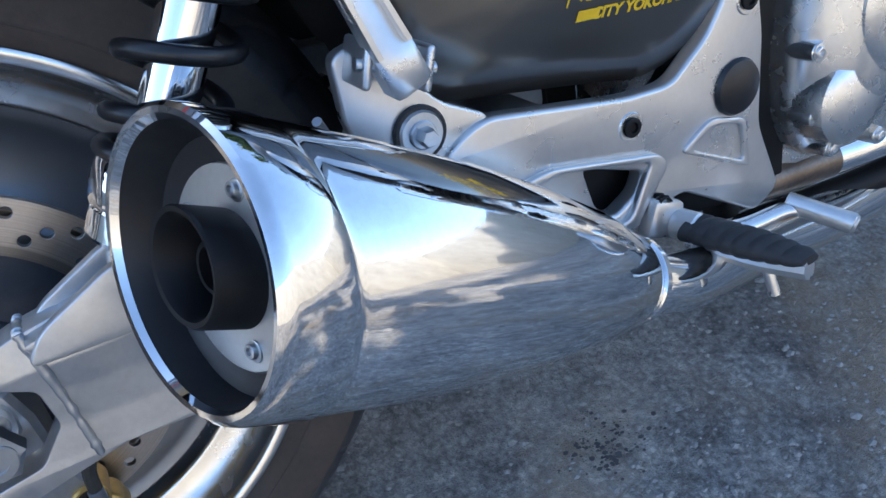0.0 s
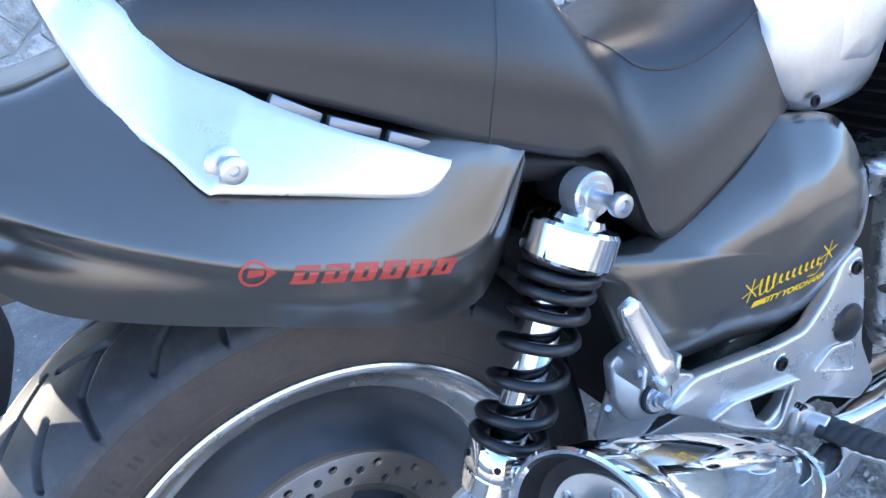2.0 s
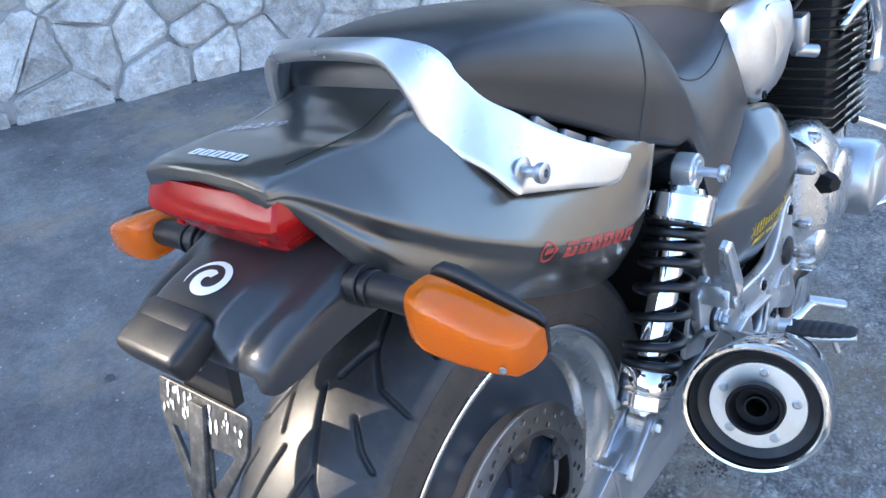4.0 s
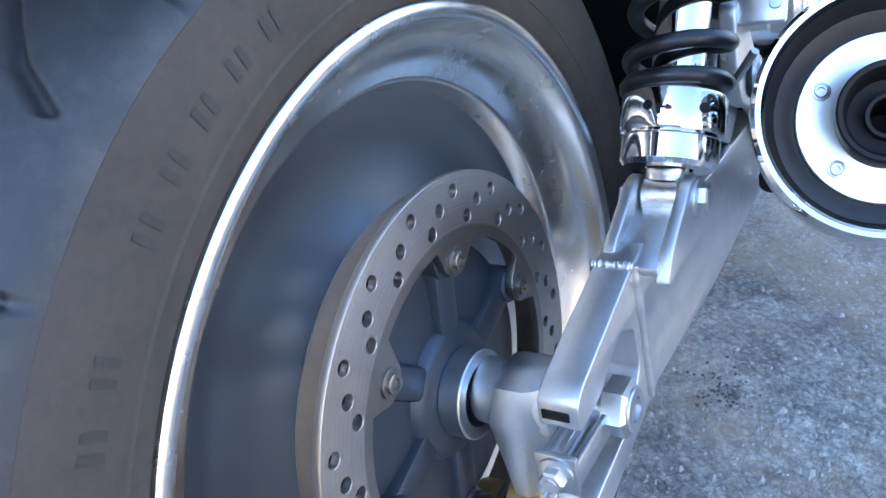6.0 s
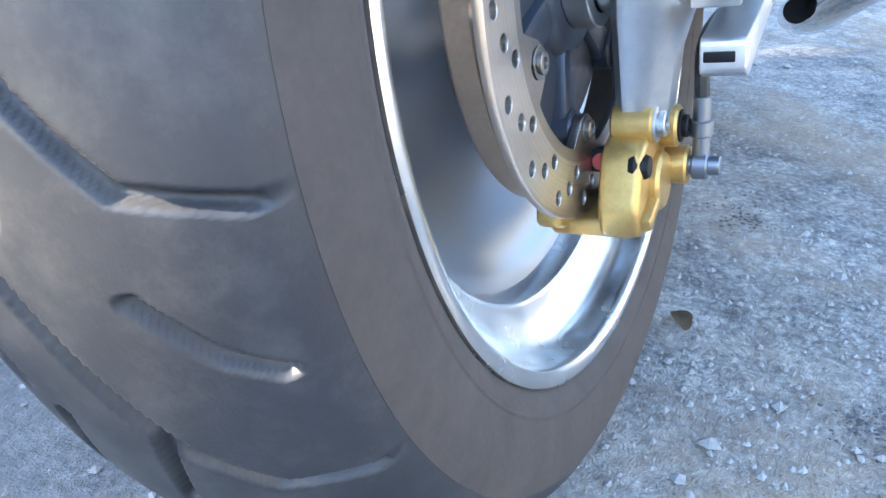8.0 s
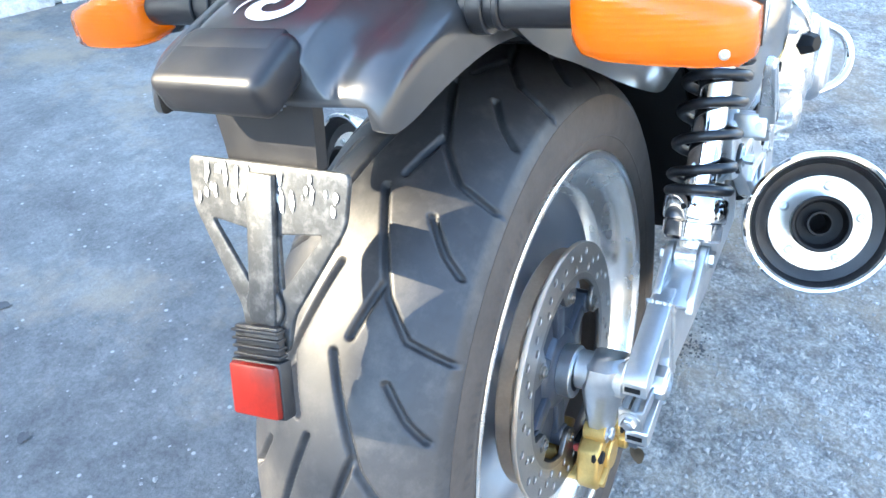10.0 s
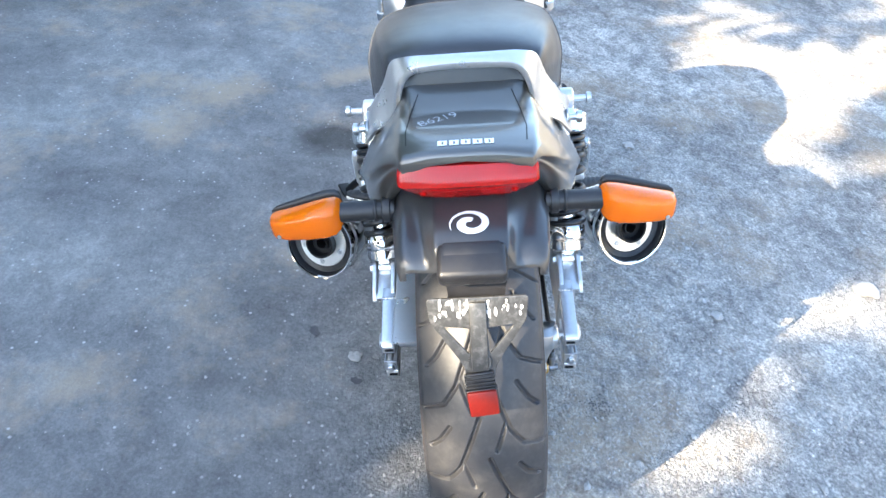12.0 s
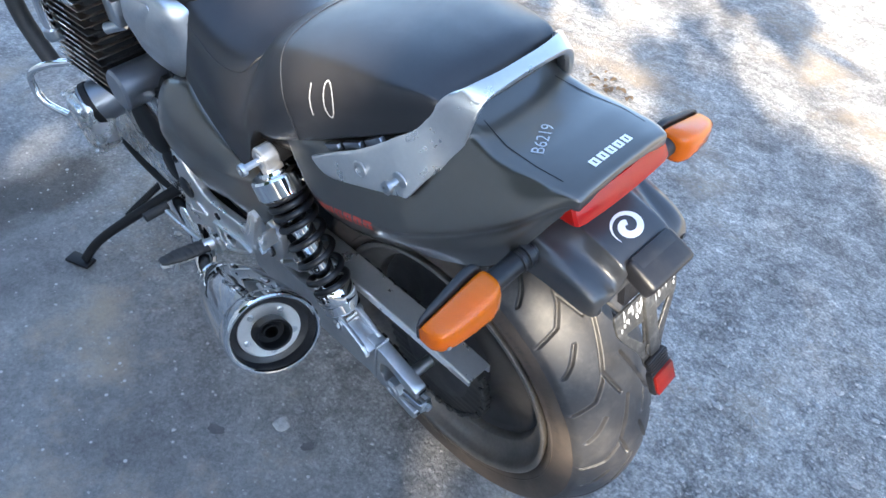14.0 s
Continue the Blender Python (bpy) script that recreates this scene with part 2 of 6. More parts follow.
def asphalt_material():
    """Weathered asphalt: stone chips in a dusty grey binder, with blotches and worn pale patches."""
    m = bpy.data.materials.new("weathered_asphalt")
    m.use_nodes = True
    n, l = m.node_tree.nodes, m.node_tree.links
    b = n["Principled BSDF"]
    co = n.new("ShaderNodeTexCoord").outputs["Object"]

    def tex(kind, sc, **kw):
        t = n.new(kind)
        t.inputs["Scale"].default_value = sc
        for k, v in kw.items():
            t.inputs[k].default_value = v
        l.new(co, t.inputs["Vector"])
        return t

    def ramp(src, a, b_, ca, cb):
        r = n.new("ShaderNodeValToRGB")
        r.color_ramp.elements[0].position, r.color_ramp.elements[1].position = a, b_
        r.color_ramp.elements[0].color, r.color_ramp.elements[1].color = (*ca, 1), (*cb, 1)
        l.new(src, r.inputs["Fac"])
        return r.outputs["Color"]

    def mixed(kind, fac, a, b_):
        x = n.new("ShaderNodeMix")
        x.data_type, x.blend_type = "RGBA", kind
        if isinstance(fac, float):
            x.inputs[0].default_value = fac
        else:
            l.new(fac, x.inputs[0])
        l.new(a, x.inputs[6])
        l.new(b_, x.inputs[7])
        return x.outputs[2]

    crumb = tex("ShaderNodeTexNoise", 150, Detail=5, Roughness=0.72)
    fine = tex("ShaderNodeTexNoise", 520, Detail=4)
    blot = tex("ShaderNodeTexNoise", 3.2, Detail=6, Roughness=0.65)
    wide = tex("ShaderNodeTexNoise", 0.7, Detail=4)
    base = ramp(blot.outputs["Fac"], 0.3, 0.7, (0.14, 0.14, 0.145), (0.32, 0.32, 0.315))
    chip = ramp(crumb.outputs["Fac"], 0.36, 0.66, (0.52, 0.52, 0.53), (1.48, 1.47, 1.46))
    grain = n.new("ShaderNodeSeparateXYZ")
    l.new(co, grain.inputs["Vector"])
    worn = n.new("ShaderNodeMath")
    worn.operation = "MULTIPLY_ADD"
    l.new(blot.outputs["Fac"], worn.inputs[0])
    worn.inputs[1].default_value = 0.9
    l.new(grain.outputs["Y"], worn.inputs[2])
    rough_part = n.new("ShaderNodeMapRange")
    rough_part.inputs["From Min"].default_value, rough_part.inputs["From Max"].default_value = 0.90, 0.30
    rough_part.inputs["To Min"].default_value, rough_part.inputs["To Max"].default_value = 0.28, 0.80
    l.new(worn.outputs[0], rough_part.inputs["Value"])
    # base colour scaled paler towards low y, darker towards high y
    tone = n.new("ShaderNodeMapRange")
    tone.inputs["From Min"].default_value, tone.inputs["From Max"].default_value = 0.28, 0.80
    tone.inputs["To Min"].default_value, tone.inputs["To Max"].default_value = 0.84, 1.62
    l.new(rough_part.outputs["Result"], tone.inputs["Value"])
    toned = n.new("ShaderNodeVectorMath")
    toned.operation = "SCALE"
    l.new(base, toned.inputs[0])
    l.new(tone.outputs["Result"], toned.inputs["Scale"])
    col = mixed("MULTIPLY", rough_part.outputs["Result"], toned.outputs["Vector"], chip)
    stones = tex("ShaderNodeTexVoronoi", 135, Randomness=1.0)
    stone_bw = n.new("ShaderNodeSeparateColor")
    l.new(stones.outputs["Color"], stone_bw.inputs["Color"])
    col = mixed("MULTIPLY", rough_part.outputs["Result"], col, ramp(stones.outputs["Distance"], 0.25, 0.75, (1.09, 1.09, 1.085), (0.72, 0.72, 0.73)))
    col = mixed("MULTIPLY", rough_part.outputs["Result"], col, ramp(stone_bw.outputs["Red"], 0.0, 1.0, (0.80, 0.80, 0.81), (1.24, 1.235, 1.22)))
    lump = tex("ShaderNodeTexNoise", 42, Detail=6, Roughness=0.75)
    col = mixed("MULTIPLY", rough_part.outputs["Result"], col, ramp(lump.outputs["Fac"], 0.38, 0.64, (0.60, 0.61, 0.62), (1.44, 1.425, 1.40)))
    col = mixed("MULTIPLY", 0.36, col, ramp(fine.outputs["Fac"], 0.3, 0.7, (0.6, 0.6, 0.6), (1.35, 1.35, 1.35)))
    col = mixed("MULTIPLY", 1.0, col, ramp(wide.outputs["Fac"], 0.35, 0.65, (0.76, 0.76, 0.76), (1.20, 1.20, 1.17)))
    worn_off = tex("ShaderNodeTexNoise", 13, Detail=7, Roughness=0.62, Distortion=0.9)
    col = mixed("MULTIPLY", rough_part.outputs["Result"], col, ramp(worn_off.outputs["Fac"], 0.40, 0.60, (0.70, 0.69, 0.68), (1.24, 1.24, 1.23)))
    dust = tex("ShaderNodeTexNoise", 1.7, Detail=7, Roughness=0.7)
    sand_tone = n.new("ShaderNodeRGB")
    sand_tone.outputs[0].default_value = (0.35, 0.275, 0.195, 1)
    col = mixed("MIX", ramp(dust.outputs["Fac"], 0.51, 0.64, (0, 0, 0), (0.68, 0.68, 0.68)), col, sand_tone.outputs[0])
    pale = tex("ShaderNodeTexVoronoi", 75)
    pale_bw = n.new("ShaderNodeSeparateColor")
    l.new(pale.outputs["Color"], pale_bw.inputs["Color"])
    spots = n.new("ShaderNodeMath")
    spots.operation = "MULTIPLY"
    l.new(ramp(pale_bw.outputs["Green"], 0.955, 0.97, (0, 0, 0), (1, 1, 1)), spots.inputs[0])
    l.new(ramp(pale.outputs["Distance"], 0.18, 0.32, (1, 1, 1), (0, 0, 0)), spots.inputs[1])
    grey = n.new("ShaderNodeRGB")
    grey.outputs[0].default_value = (0.42, 0.41, 0.40, 1)
    col = mixed("MIX", spots.outputs[0], col, grey.outputs[0])

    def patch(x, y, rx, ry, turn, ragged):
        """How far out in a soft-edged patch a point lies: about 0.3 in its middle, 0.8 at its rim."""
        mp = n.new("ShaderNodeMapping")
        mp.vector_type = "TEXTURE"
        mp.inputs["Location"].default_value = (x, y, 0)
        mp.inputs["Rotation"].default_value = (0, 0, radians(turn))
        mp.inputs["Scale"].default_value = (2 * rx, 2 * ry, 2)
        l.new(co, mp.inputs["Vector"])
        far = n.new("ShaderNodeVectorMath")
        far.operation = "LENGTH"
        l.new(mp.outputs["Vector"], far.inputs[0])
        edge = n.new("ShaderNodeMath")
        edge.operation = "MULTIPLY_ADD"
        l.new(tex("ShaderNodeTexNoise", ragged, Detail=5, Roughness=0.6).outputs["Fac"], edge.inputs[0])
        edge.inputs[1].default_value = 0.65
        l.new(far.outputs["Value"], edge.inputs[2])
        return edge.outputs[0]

    # a ragged dark streak beside the engine and a ragged tan band beyond it
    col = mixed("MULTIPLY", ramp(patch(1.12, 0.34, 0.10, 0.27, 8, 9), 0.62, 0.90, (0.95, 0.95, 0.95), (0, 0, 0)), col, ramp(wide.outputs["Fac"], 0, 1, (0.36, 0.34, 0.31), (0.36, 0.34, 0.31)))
    col = mixed("MIX", ramp(patch(1.60, 0.36, 0.07, 0.28, 32, 11), 0.48, 0.86, (0.75, 0.75, 0.75), (0, 0, 0)), col, sand_tone.outputs[0])
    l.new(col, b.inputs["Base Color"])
    b.inputs["Roughness"].default_value = 0.85
    add = n.new("ShaderNodeMath")
    add.operation = "ADD"
    l.new(crumb.outputs["Fac"], add.inputs[0])
    l.new(fine.outputs["Fac"], add.inputs[1])
    bp = n.new("ShaderNodeBump")
    bp.inputs["Distance"].default_value = 0.011
    l.new(rough_part.outputs["Result"], bp.inputs["Strength"])
    relief = n.new("ShaderNodeMath")
    relief.operation = "MULTIPLY_ADD"
    l.new(lump.outputs["Fac"], relief.inputs[0])
    relief.inputs[1].default_value = 1.6
    l.new(add.outputs[0], relief.inputs[2])
    chips = n.new("ShaderNodeMath")
    chips.operation = "MULTIPLY_ADD"
    l.new(stones.outputs["Distance"], chips.inputs[0])
    chips.inputs[1].default_value = -0.55
    l.new(relief.outputs[0], chips.inputs[2])
    l.new(chips.outputs[0], bp.inputs["Height"])
    l.new(bp.outputs["Normal"], b.inputs["Normal"])
    return m


ASPHALT = asphalt_material()

# ---- mesh builders ----


def part(name, bm, mat, parent=None, label="", smooth=35, at=None):
    """Links a bmesh or mesh as one mesh object under a thing or part."""
    if isinstance(bm, bmesh.types.BMesh):
        bmesh.ops.recalc_face_normals(bm, faces=bm.faces)
        me = bpy.data.meshes.new(name)
        bm.to_mesh(me)
        bm.free()
    else:
        me = bm
    me.materials.clear()
    me.materials.append(mat)
    if smooth:
        me.polygons.foreach_set("use_smooth", [True] * len(me.polygons))
        me.set_sharp_from_angle(angle=radians(smooth))
    ob = new(name, me)
    ob.parent = parent
    if at is not None:
        ob.matrix_basis = at
    return tagged(ob, label)


def frame_to(p, d, up=(0, 0, 1)):
    """A pose at p whose z axis runs along d."""
    return Matrix.Translation(p) @ Vector(d).to_track_quat("Z", "Y").to_matrix().to_4x4()


def joined(*bms):
    """One bmesh out of several."""
    out = bmesh.new()
    for b in bms:
        me = bpy.data.meshes.new("tmp")
        b.to_mesh(me)
        b.free()
        out.from_mesh(me)
        bpy.data.meshes.remove(me)
    return out


def loft(rings, caps=True, closed=True):
    """A skin over rings of points of equal count."""
    bm = bmesh.new()
    vs = [[bm.verts.new(p) for p in ring] for ring in rings]
    n = len(vs[0])
    for a, b in zip(vs, vs[1:]):
        for i in range(n if closed else n - 1):
            j = (i + 1) % n
            bm.faces.new((a[i], a[j], b[j], b[i]))
    if caps and closed:
        bm.faces.new(vs[0])
        bm.faces.new(vs[-1])
    return bm


def lathe(profile, m=Matrix(), n=48, closed=False):
    """Turns (radius, height) round the z axis of m."""
    rings = []
    for k in range(n):
        a = 2 * math.pi * k / n
        rings.append([m @ Vector((r * math.cos(a), r * math.sin(a), h)) for r, h in profile])
    rings.append(rings[0])
    bm = loft(rings, caps=False, closed=closed)
    bmesh.ops.remove_doubles(bm, verts=bm.verts, dist=1e-6)
    return bm


def rod(p, q, r, n=20, r2=None, edge=0.12):
    """A round bar from p to q with eased ends."""
    p, q = Vector(p), Vector(q)
    h, r2 = (q - p).length, r if r2 is None else r2
    e = min(edge * min(r, r2), h * 0.3)
    return lathe([(0, 0), (r - e, 0), (r, e), (r2, h - e), (r2 - e, h), (0, h)], frame_to(p, q - p), n)


def ring(c, d, r_in, r_out, h, n=48, e=0.0008):
    return lathe([(r_in, 0), (r_out - e, 0), (r_out, e), (r_out, h - e), (r_out - e, h), (r_in, h)], frame_to(c, d), n, closed=True)


def curve_points(pts, steps=8):
    """A smooth line through the points."""
    pts = [Vector(p) for p in pts]
    out = []
    for i in range(len(pts) - 1):
        a, b, c, d = pts[max(i - 1, 0)], pts[i], pts[i + 1], pts[min(i + 2, len(pts) - 1)]
        for k in range(steps):
            t = k / steps
            out.append(0.5 * ((2 * b) + (c - a) * t + (2 * a - 5 * b + 4 * c - d) * t * t + (3 * b - a - 3 * c + d) * t ** 3))
    out.append(pts[-1])
    return out


def tube(pts, r, n=14, steps=8, flat=1.0, caps=True):
    """A pipe along a smooth line; r: one radius or one for each point; flat squeezes it."""
    line = curve_points(pts, steps) if steps > 1 else [Vector(p) for p in pts]
    rad = [r] * len(line) if not isinstance(r, (list, tuple)) else [float(v) for v in np.interp(np.linspace(0, len(r) - 1, len(line)), range(len(r)), r)]
    rings, up = [], None
    for i, p in enumerate(line):
        d = (line[min(i + 1, len(line) - 1)] - line[max(i - 1, 0)]).normalized()
        if up is None:
            up = d.orthogonal().normalized()
        up = (up - d * up.dot(d)).normalized()
        side = d.cross(up)
        rings.append([p + rad[i] * (math.cos(2 * math.pi * k / n) * up + flat * math.sin(2 * math.pi * k / n) * side) for k in range(n)])
    return loft(rings, caps)


def box(size, m=Matrix(), bevel=0.003, seg=2):
    bm = bmesh.new()
    bmesh.ops.create_cube(bm, size=1, matrix=m @ Matrix.Diagonal((*size, 1)))
    if bevel:
        bmesh.ops.bevel(bm, geom=bm.edges[:], offset=bevel, segments=seg, affect="EDGES", profile=0.5)
    return bm


def hexbolt(p, d, r=0.008, h=0.006, washer=True, socket=False):
    """A bolt head that stands on p and points along d."""
    m = frame_to(p, d)
    out = []
    if washer:
        out.append(lathe([(0, 0), (r * 1.45, 0), (r * 1.45, h * 0.22), (r * 1.3, h * 0.28), (0, h * 0.28)], m, 24))
    if socket:
        out.append(lathe([(0, h * 0.2), (r * 0.95, h * 0.2), (r, h * 0.4), (r, h * 0.9), (r * 0.9, h), (r * 0.55, h), (r * 0.5, h * 0.5), (0, h * 0.5)], m, 20))
    else:
        out.append(lathe([(0, h * 0.2), (r, h * 0.2), (r, h * 0.85), (r * 0.82, h), (0, h)], m, 6))
    return joined(*out)


def plate(outline, holes, thick, m=Matrix(), bevel=0.001, res=1):
    """A flat plate with holes; outline and holes are lists of (u, v) in the xy plane of m."""
    cu = bpy.data.curves.new("tmp", "CURVE")
    cu.dimensions, cu.fill_mode = "2D", "BOTH"
    cu.extrude, cu.bevel_depth, cu.bevel_resolution = thick / 2 - bevel, bevel, res
    cu.offset = -bevel
    for loop in (outline, *holes):
        sp = cu.splines.new("POLY")
        sp.points.add(len(loop) - 1)
        for q, (u, v) in zip(sp.points, loop):
            q.co = (u, v, 0, 1)
        sp.use_cyclic_u = True
    ob = bpy.data.objects.new("tmp", cu)
    scene.collection.objects.link(ob)
    me = bpy.data.meshes.new_from_object(ob.evaluated_get(bpy.context.evaluated_depsgraph_get()))
    bpy.data.objects.remove(ob)
    bpy.data.curves.remove(cu)
    bm = bmesh.new()
    bm.from_mesh(me)
    bpy.data.meshes.remove(me)
    bmesh.ops.remove_doubles(bm, verts=bm.verts, dist=1e-5)
    bm.transform(m)
    return bm


def circle(c, r, n=16, turn=0.0):
    return [(c[0] + r * math.cos(2 * math.pi * k / n + turn), c[1] + r * math.sin(2 * math.pi * k / n + turn)) for k in range(n)]


def rounded(pts, r, steps=5):
    """The polygon with its corners rounded by about r."""
    out, n = [], len(pts)
    for i in range(n):
        p, a, b = Vector(pts[i]), Vector(pts[i - 1]), Vector(pts[(i + 1) % n])
        ra, rb = min(r, (a - p).length * 0.45), min(r, (b - p).length * 0.45)
        s, e = p + (a - p).normalized() * ra, p + (b - p).normalized() * rb
        for k in range(steps + 1):
            t = k / steps
            out.append(tuple((1 - t) ** 2 * s + 2 * t * (1 - t) * p + t * t * e))
    return out


def side_plane(y, s=1):
    """The pose whose xy plane is the bike's side plane (x ahead, z up) at y."""
    return Matrix(((1, 0, 0, 0), (0, 0, -1, y), (0, 1, 0, 0), (0, 0, 0, 1)))


def pillow(outline, y_edge, bulge, s, thick=0.004, rings=7, power=2.2):
    """A bulged side panel over an outline of (x, z); y_edge(x, z) is its edge's distance from the middle plane, s the side."""
    cx, cz = np.mean([p[0] for p in outline]), np.mean([p[1] for p in outline])
    out = []
    for k in range(rings + 1):
        f = 1 - 0.96 * k / rings
        ring_ = []
        for x, z in outline:
            px, pz = cx + (x - cx) * f, cz + (z - cz) * f
            ring_.append((px, s * (y_edge(px, pz) + bulge * (1 - f ** power)), pz))
        out.append(ring_)
    back = [(x, s * (y_edge(x, z) - 0.02), z) for x, z in outline]
    return loft([back, *out])



# ---- motorcycle ----
from mathutils.bvhtree import BVHTree

LEAN_DEG = 10.3
BIKE = pose(0, 0.022, 0, -LEAN_DEG, 0, 0)
bike = tagged(new("motorcycle"), "dark olive-grey naked motorcycle leaning on its side stand on asphalt", "motorcycle")
bike.matrix_basis = BIKE
AXLE = Vector((0, 0, 0.31))
ROUND_Y = Matrix.Translation(AXLE) @ Matrix.Rotation(radians(-90), 4, "X")


def decal(name, loops_or_mesh, origin, udir, vdir, ray, target, mat, parent, lift=0.0006):
    """Lays flat shapes, given as lists of (u, v) loops or as a mesh, on the skin of target along ray."""
    me = target.data
    tree = BVHTree.FromPolygons([v.co for v in me.vertices], [p.vertices for p in me.polygons])
    bm = bmesh.new()
    if isinstance(loops_or_mesh, bpy.types.Mesh):
        bm.from_mesh(loops_or_mesh)
    else:
        for loop in loops_or_mesh:
            bm.faces.new([bm.verts.new((u, v, 0)) for u, v in loop])
    o, u, v, ray = Vector(origin), Vector(udir).normalized(), Vector(vdir).normalized(), Vector(ray).normalized()
    bmesh.ops.triangulate(bm, faces=[f for f in bm.faces if len(f.verts) > 4])
    bmesh.ops.subdivide_edges(bm, edges=[e for e in bm.edges if e.calc_length() > 0.008], cuts=1, use_grid_fill=True)
    bad = []
    for vert in bm.verts:
        p = o + u * vert.co.x + v * vert.co.y
        hit, nor, _, _ = tree.ray_cast(p - ray * 0.08, ray, 0.25)
        if hit is None:
            bad.append(vert)
        else:
            vert.co = hit - ray * lift
    bmesh.ops.delete(bm, geom=bad, context="VERTS")
    return part(name, bm, mat, parent, smooth=0)


def text_mesh(body, size, shear=0.0, bold=0.0):
    cu = bpy.data.curves.new("tmp", "FONT")
    cu.body, cu.size, cu.shear, cu.align_x, cu.offset = body, size, shear, "CENTER", bold
    ob = bpy.data.objects.new("tmp", cu)
    scene.collection.objects.link(ob)
    me = bpy.data.meshes.new_from_object(ob.evaluated_get(bpy.context.evaluated_depsgraph_get()))
    bpy.data.objects.remove(ob)
    return me


# -- rear wheel --


def tread_depth(s, y):
    """How deep the groove is at arc length s (in pattern repeats) and y across, 0 to 1."""
    out = np.zeros_like(s)
    for side, shift in ((-1, 0.0), (1, 0.5)):
        lines = (((0.006, -0.02), (0.020, 0.30), (0.034, 0.62), (0.052, 0.84), (0.080, 0.92)), ((0.030, 0.54), (0.016, 0.88)), ((0.045, 0.10), (0.060, 0.30), (0.072, 0.40)))
        for line in lines:
            for (y0, s0), (y1, s1) in zip(line, line[1:]):
                for rep in (-1, 0, 1):
                    ax, ay = (s0 + shift + rep) * 0.123, side * y0
                    bx, by = (s1 + shift + rep) * 0.123, side * y1
                    dx, dy = bx - ax, by - ay
                    px, py = s * 0.123 - ax, y - ay
                    t = np.clip((px * dx + py * dy) / (dx * dx + dy * dy), 0, 1)
                    d = np.hypot(px - t * dx, py - t * dy)
                    out = np.maximum(out, np.clip((0.0034 - d) / 0.0021, 0, 1))
    return out


def build_tyre(parent):
    half = [(0.2140, 0.070), (0.2190, 0.0785), (0.2280, 0.0835), (0.242, 0.0860), (0.256, 0.0862), (0.268, 0.0842), (0.2755, 0.0808)]
    ys = np.linspace(0.0785, 0, 58)
    fine = [(float(0.3105 - 0.0315 * (y / 0.0785) ** 2.1), float(y)) for y in ys]
    right = [(r, -y) for r, y in half + fine]
    prof = right + [(r, -y) for r, y in reversed(right[:-1])]
    prof = np.array(prof)
    n_a, n_p, reps = 1760, len(prof), 16
    ang = np.linspace(0, 2 * np.pi, n_a, endpoint=False)
    A, R = np.meshgrid(ang, prof[:, 0], indexing="ij")
    Y = np.meshgrid(ang, prof[:, 1], indexing="ij")[1]
    dep = tread_depth((A / (2 * np.pi) * reps - 0.30) % 1.0, Y) * (R > 0.2765)
    nearest = np.abs(Y) / 0.085
    R2, Y2 = R - 0.0055 * dep * (1 - 0.3 * nearest), Y - 0.003 * dep * np.sign(Y) * nearest
    co = np.stack([R2 * np.cos(A), Y2 - 0.003, 0.31 + R2 * np.sin(A)], -1).reshape(-1, 3)
    i, j = np.meshgrid(np.arange(n_a), np.arange(n_p - 1), indexing="ij")
    a, b = (i * n_p + j).ravel(), (((i + 1) % n_a) * n_p + j).ravel()
    faces = np.stack([a, a + 1, b + 1, b], 1)
    edge = 4
    inside = (np.tile(np.arange(n_p - 1), n_a) >= edge) & (np.tile(np.arange(n_p - 1), n_a) < n_p - 1 - edge)
    me = bpy.data.meshes.new("tyre")
    me.from_pydata(co.tolist(), [], faces[inside].tolist())
    me.update()
    tyre = part("tyre", me, RUBBER, parent, "wide dusty black tyre with curved tread grooves", smooth=180)
    for s in (-1, 1):
        wall_prof = [(r, s * (y + 0.0003) - 0.003) for r, y in half[:6]] + [(0.2680, s * 0.0838 - 0.003)]
        part("sidewall", lathe(wall_prof, ROUND_Y, 160), SIDEWALL, tyre, "matt brownish-black sidewall", 60)
        part("bead_line", lathe([(0.2300, s * 0.0838 - 0.003), (0.2310, s * 0.0850 - 0.003), (0.2325, s * 0.0846 - 0.003)], ROUND_Y, 160), SIDEWALL, tyre, "", 60)
        rows_ = []
        for k in range(11):
            if k in (5,):
                continue
            a = radians(112 + 5.2 * k)
            for f, wide in ((-0.30, 0.0016), (0.30, 0.0016)):
                u, v = math.cos(a + f * 0.045), math.sin(a + f * 0.045)
                tx, tz = -math.sin(a), math.cos(a)
                rows_.append([(r * u + q * wide * tx, 0.31 + r * v + q * wide * tz) for r, q in ((0.2420, -1), (0.2510, -1), (0.2510, 1), (0.2420, 1))])
        skin = [c for c in tyre.children if c.name.startswith("sidewall")][-1]
        for loop in rows_:
            decal("letter_bar", [[(x, z - 0.31) for x, z in loop]], (0, s * 0.12, 0.31), (1, 0, 0), (0, 0, 1), (0, -s, 0), skin, SIDEWALL_DARK, tyre, 0.0004)
    return tyre


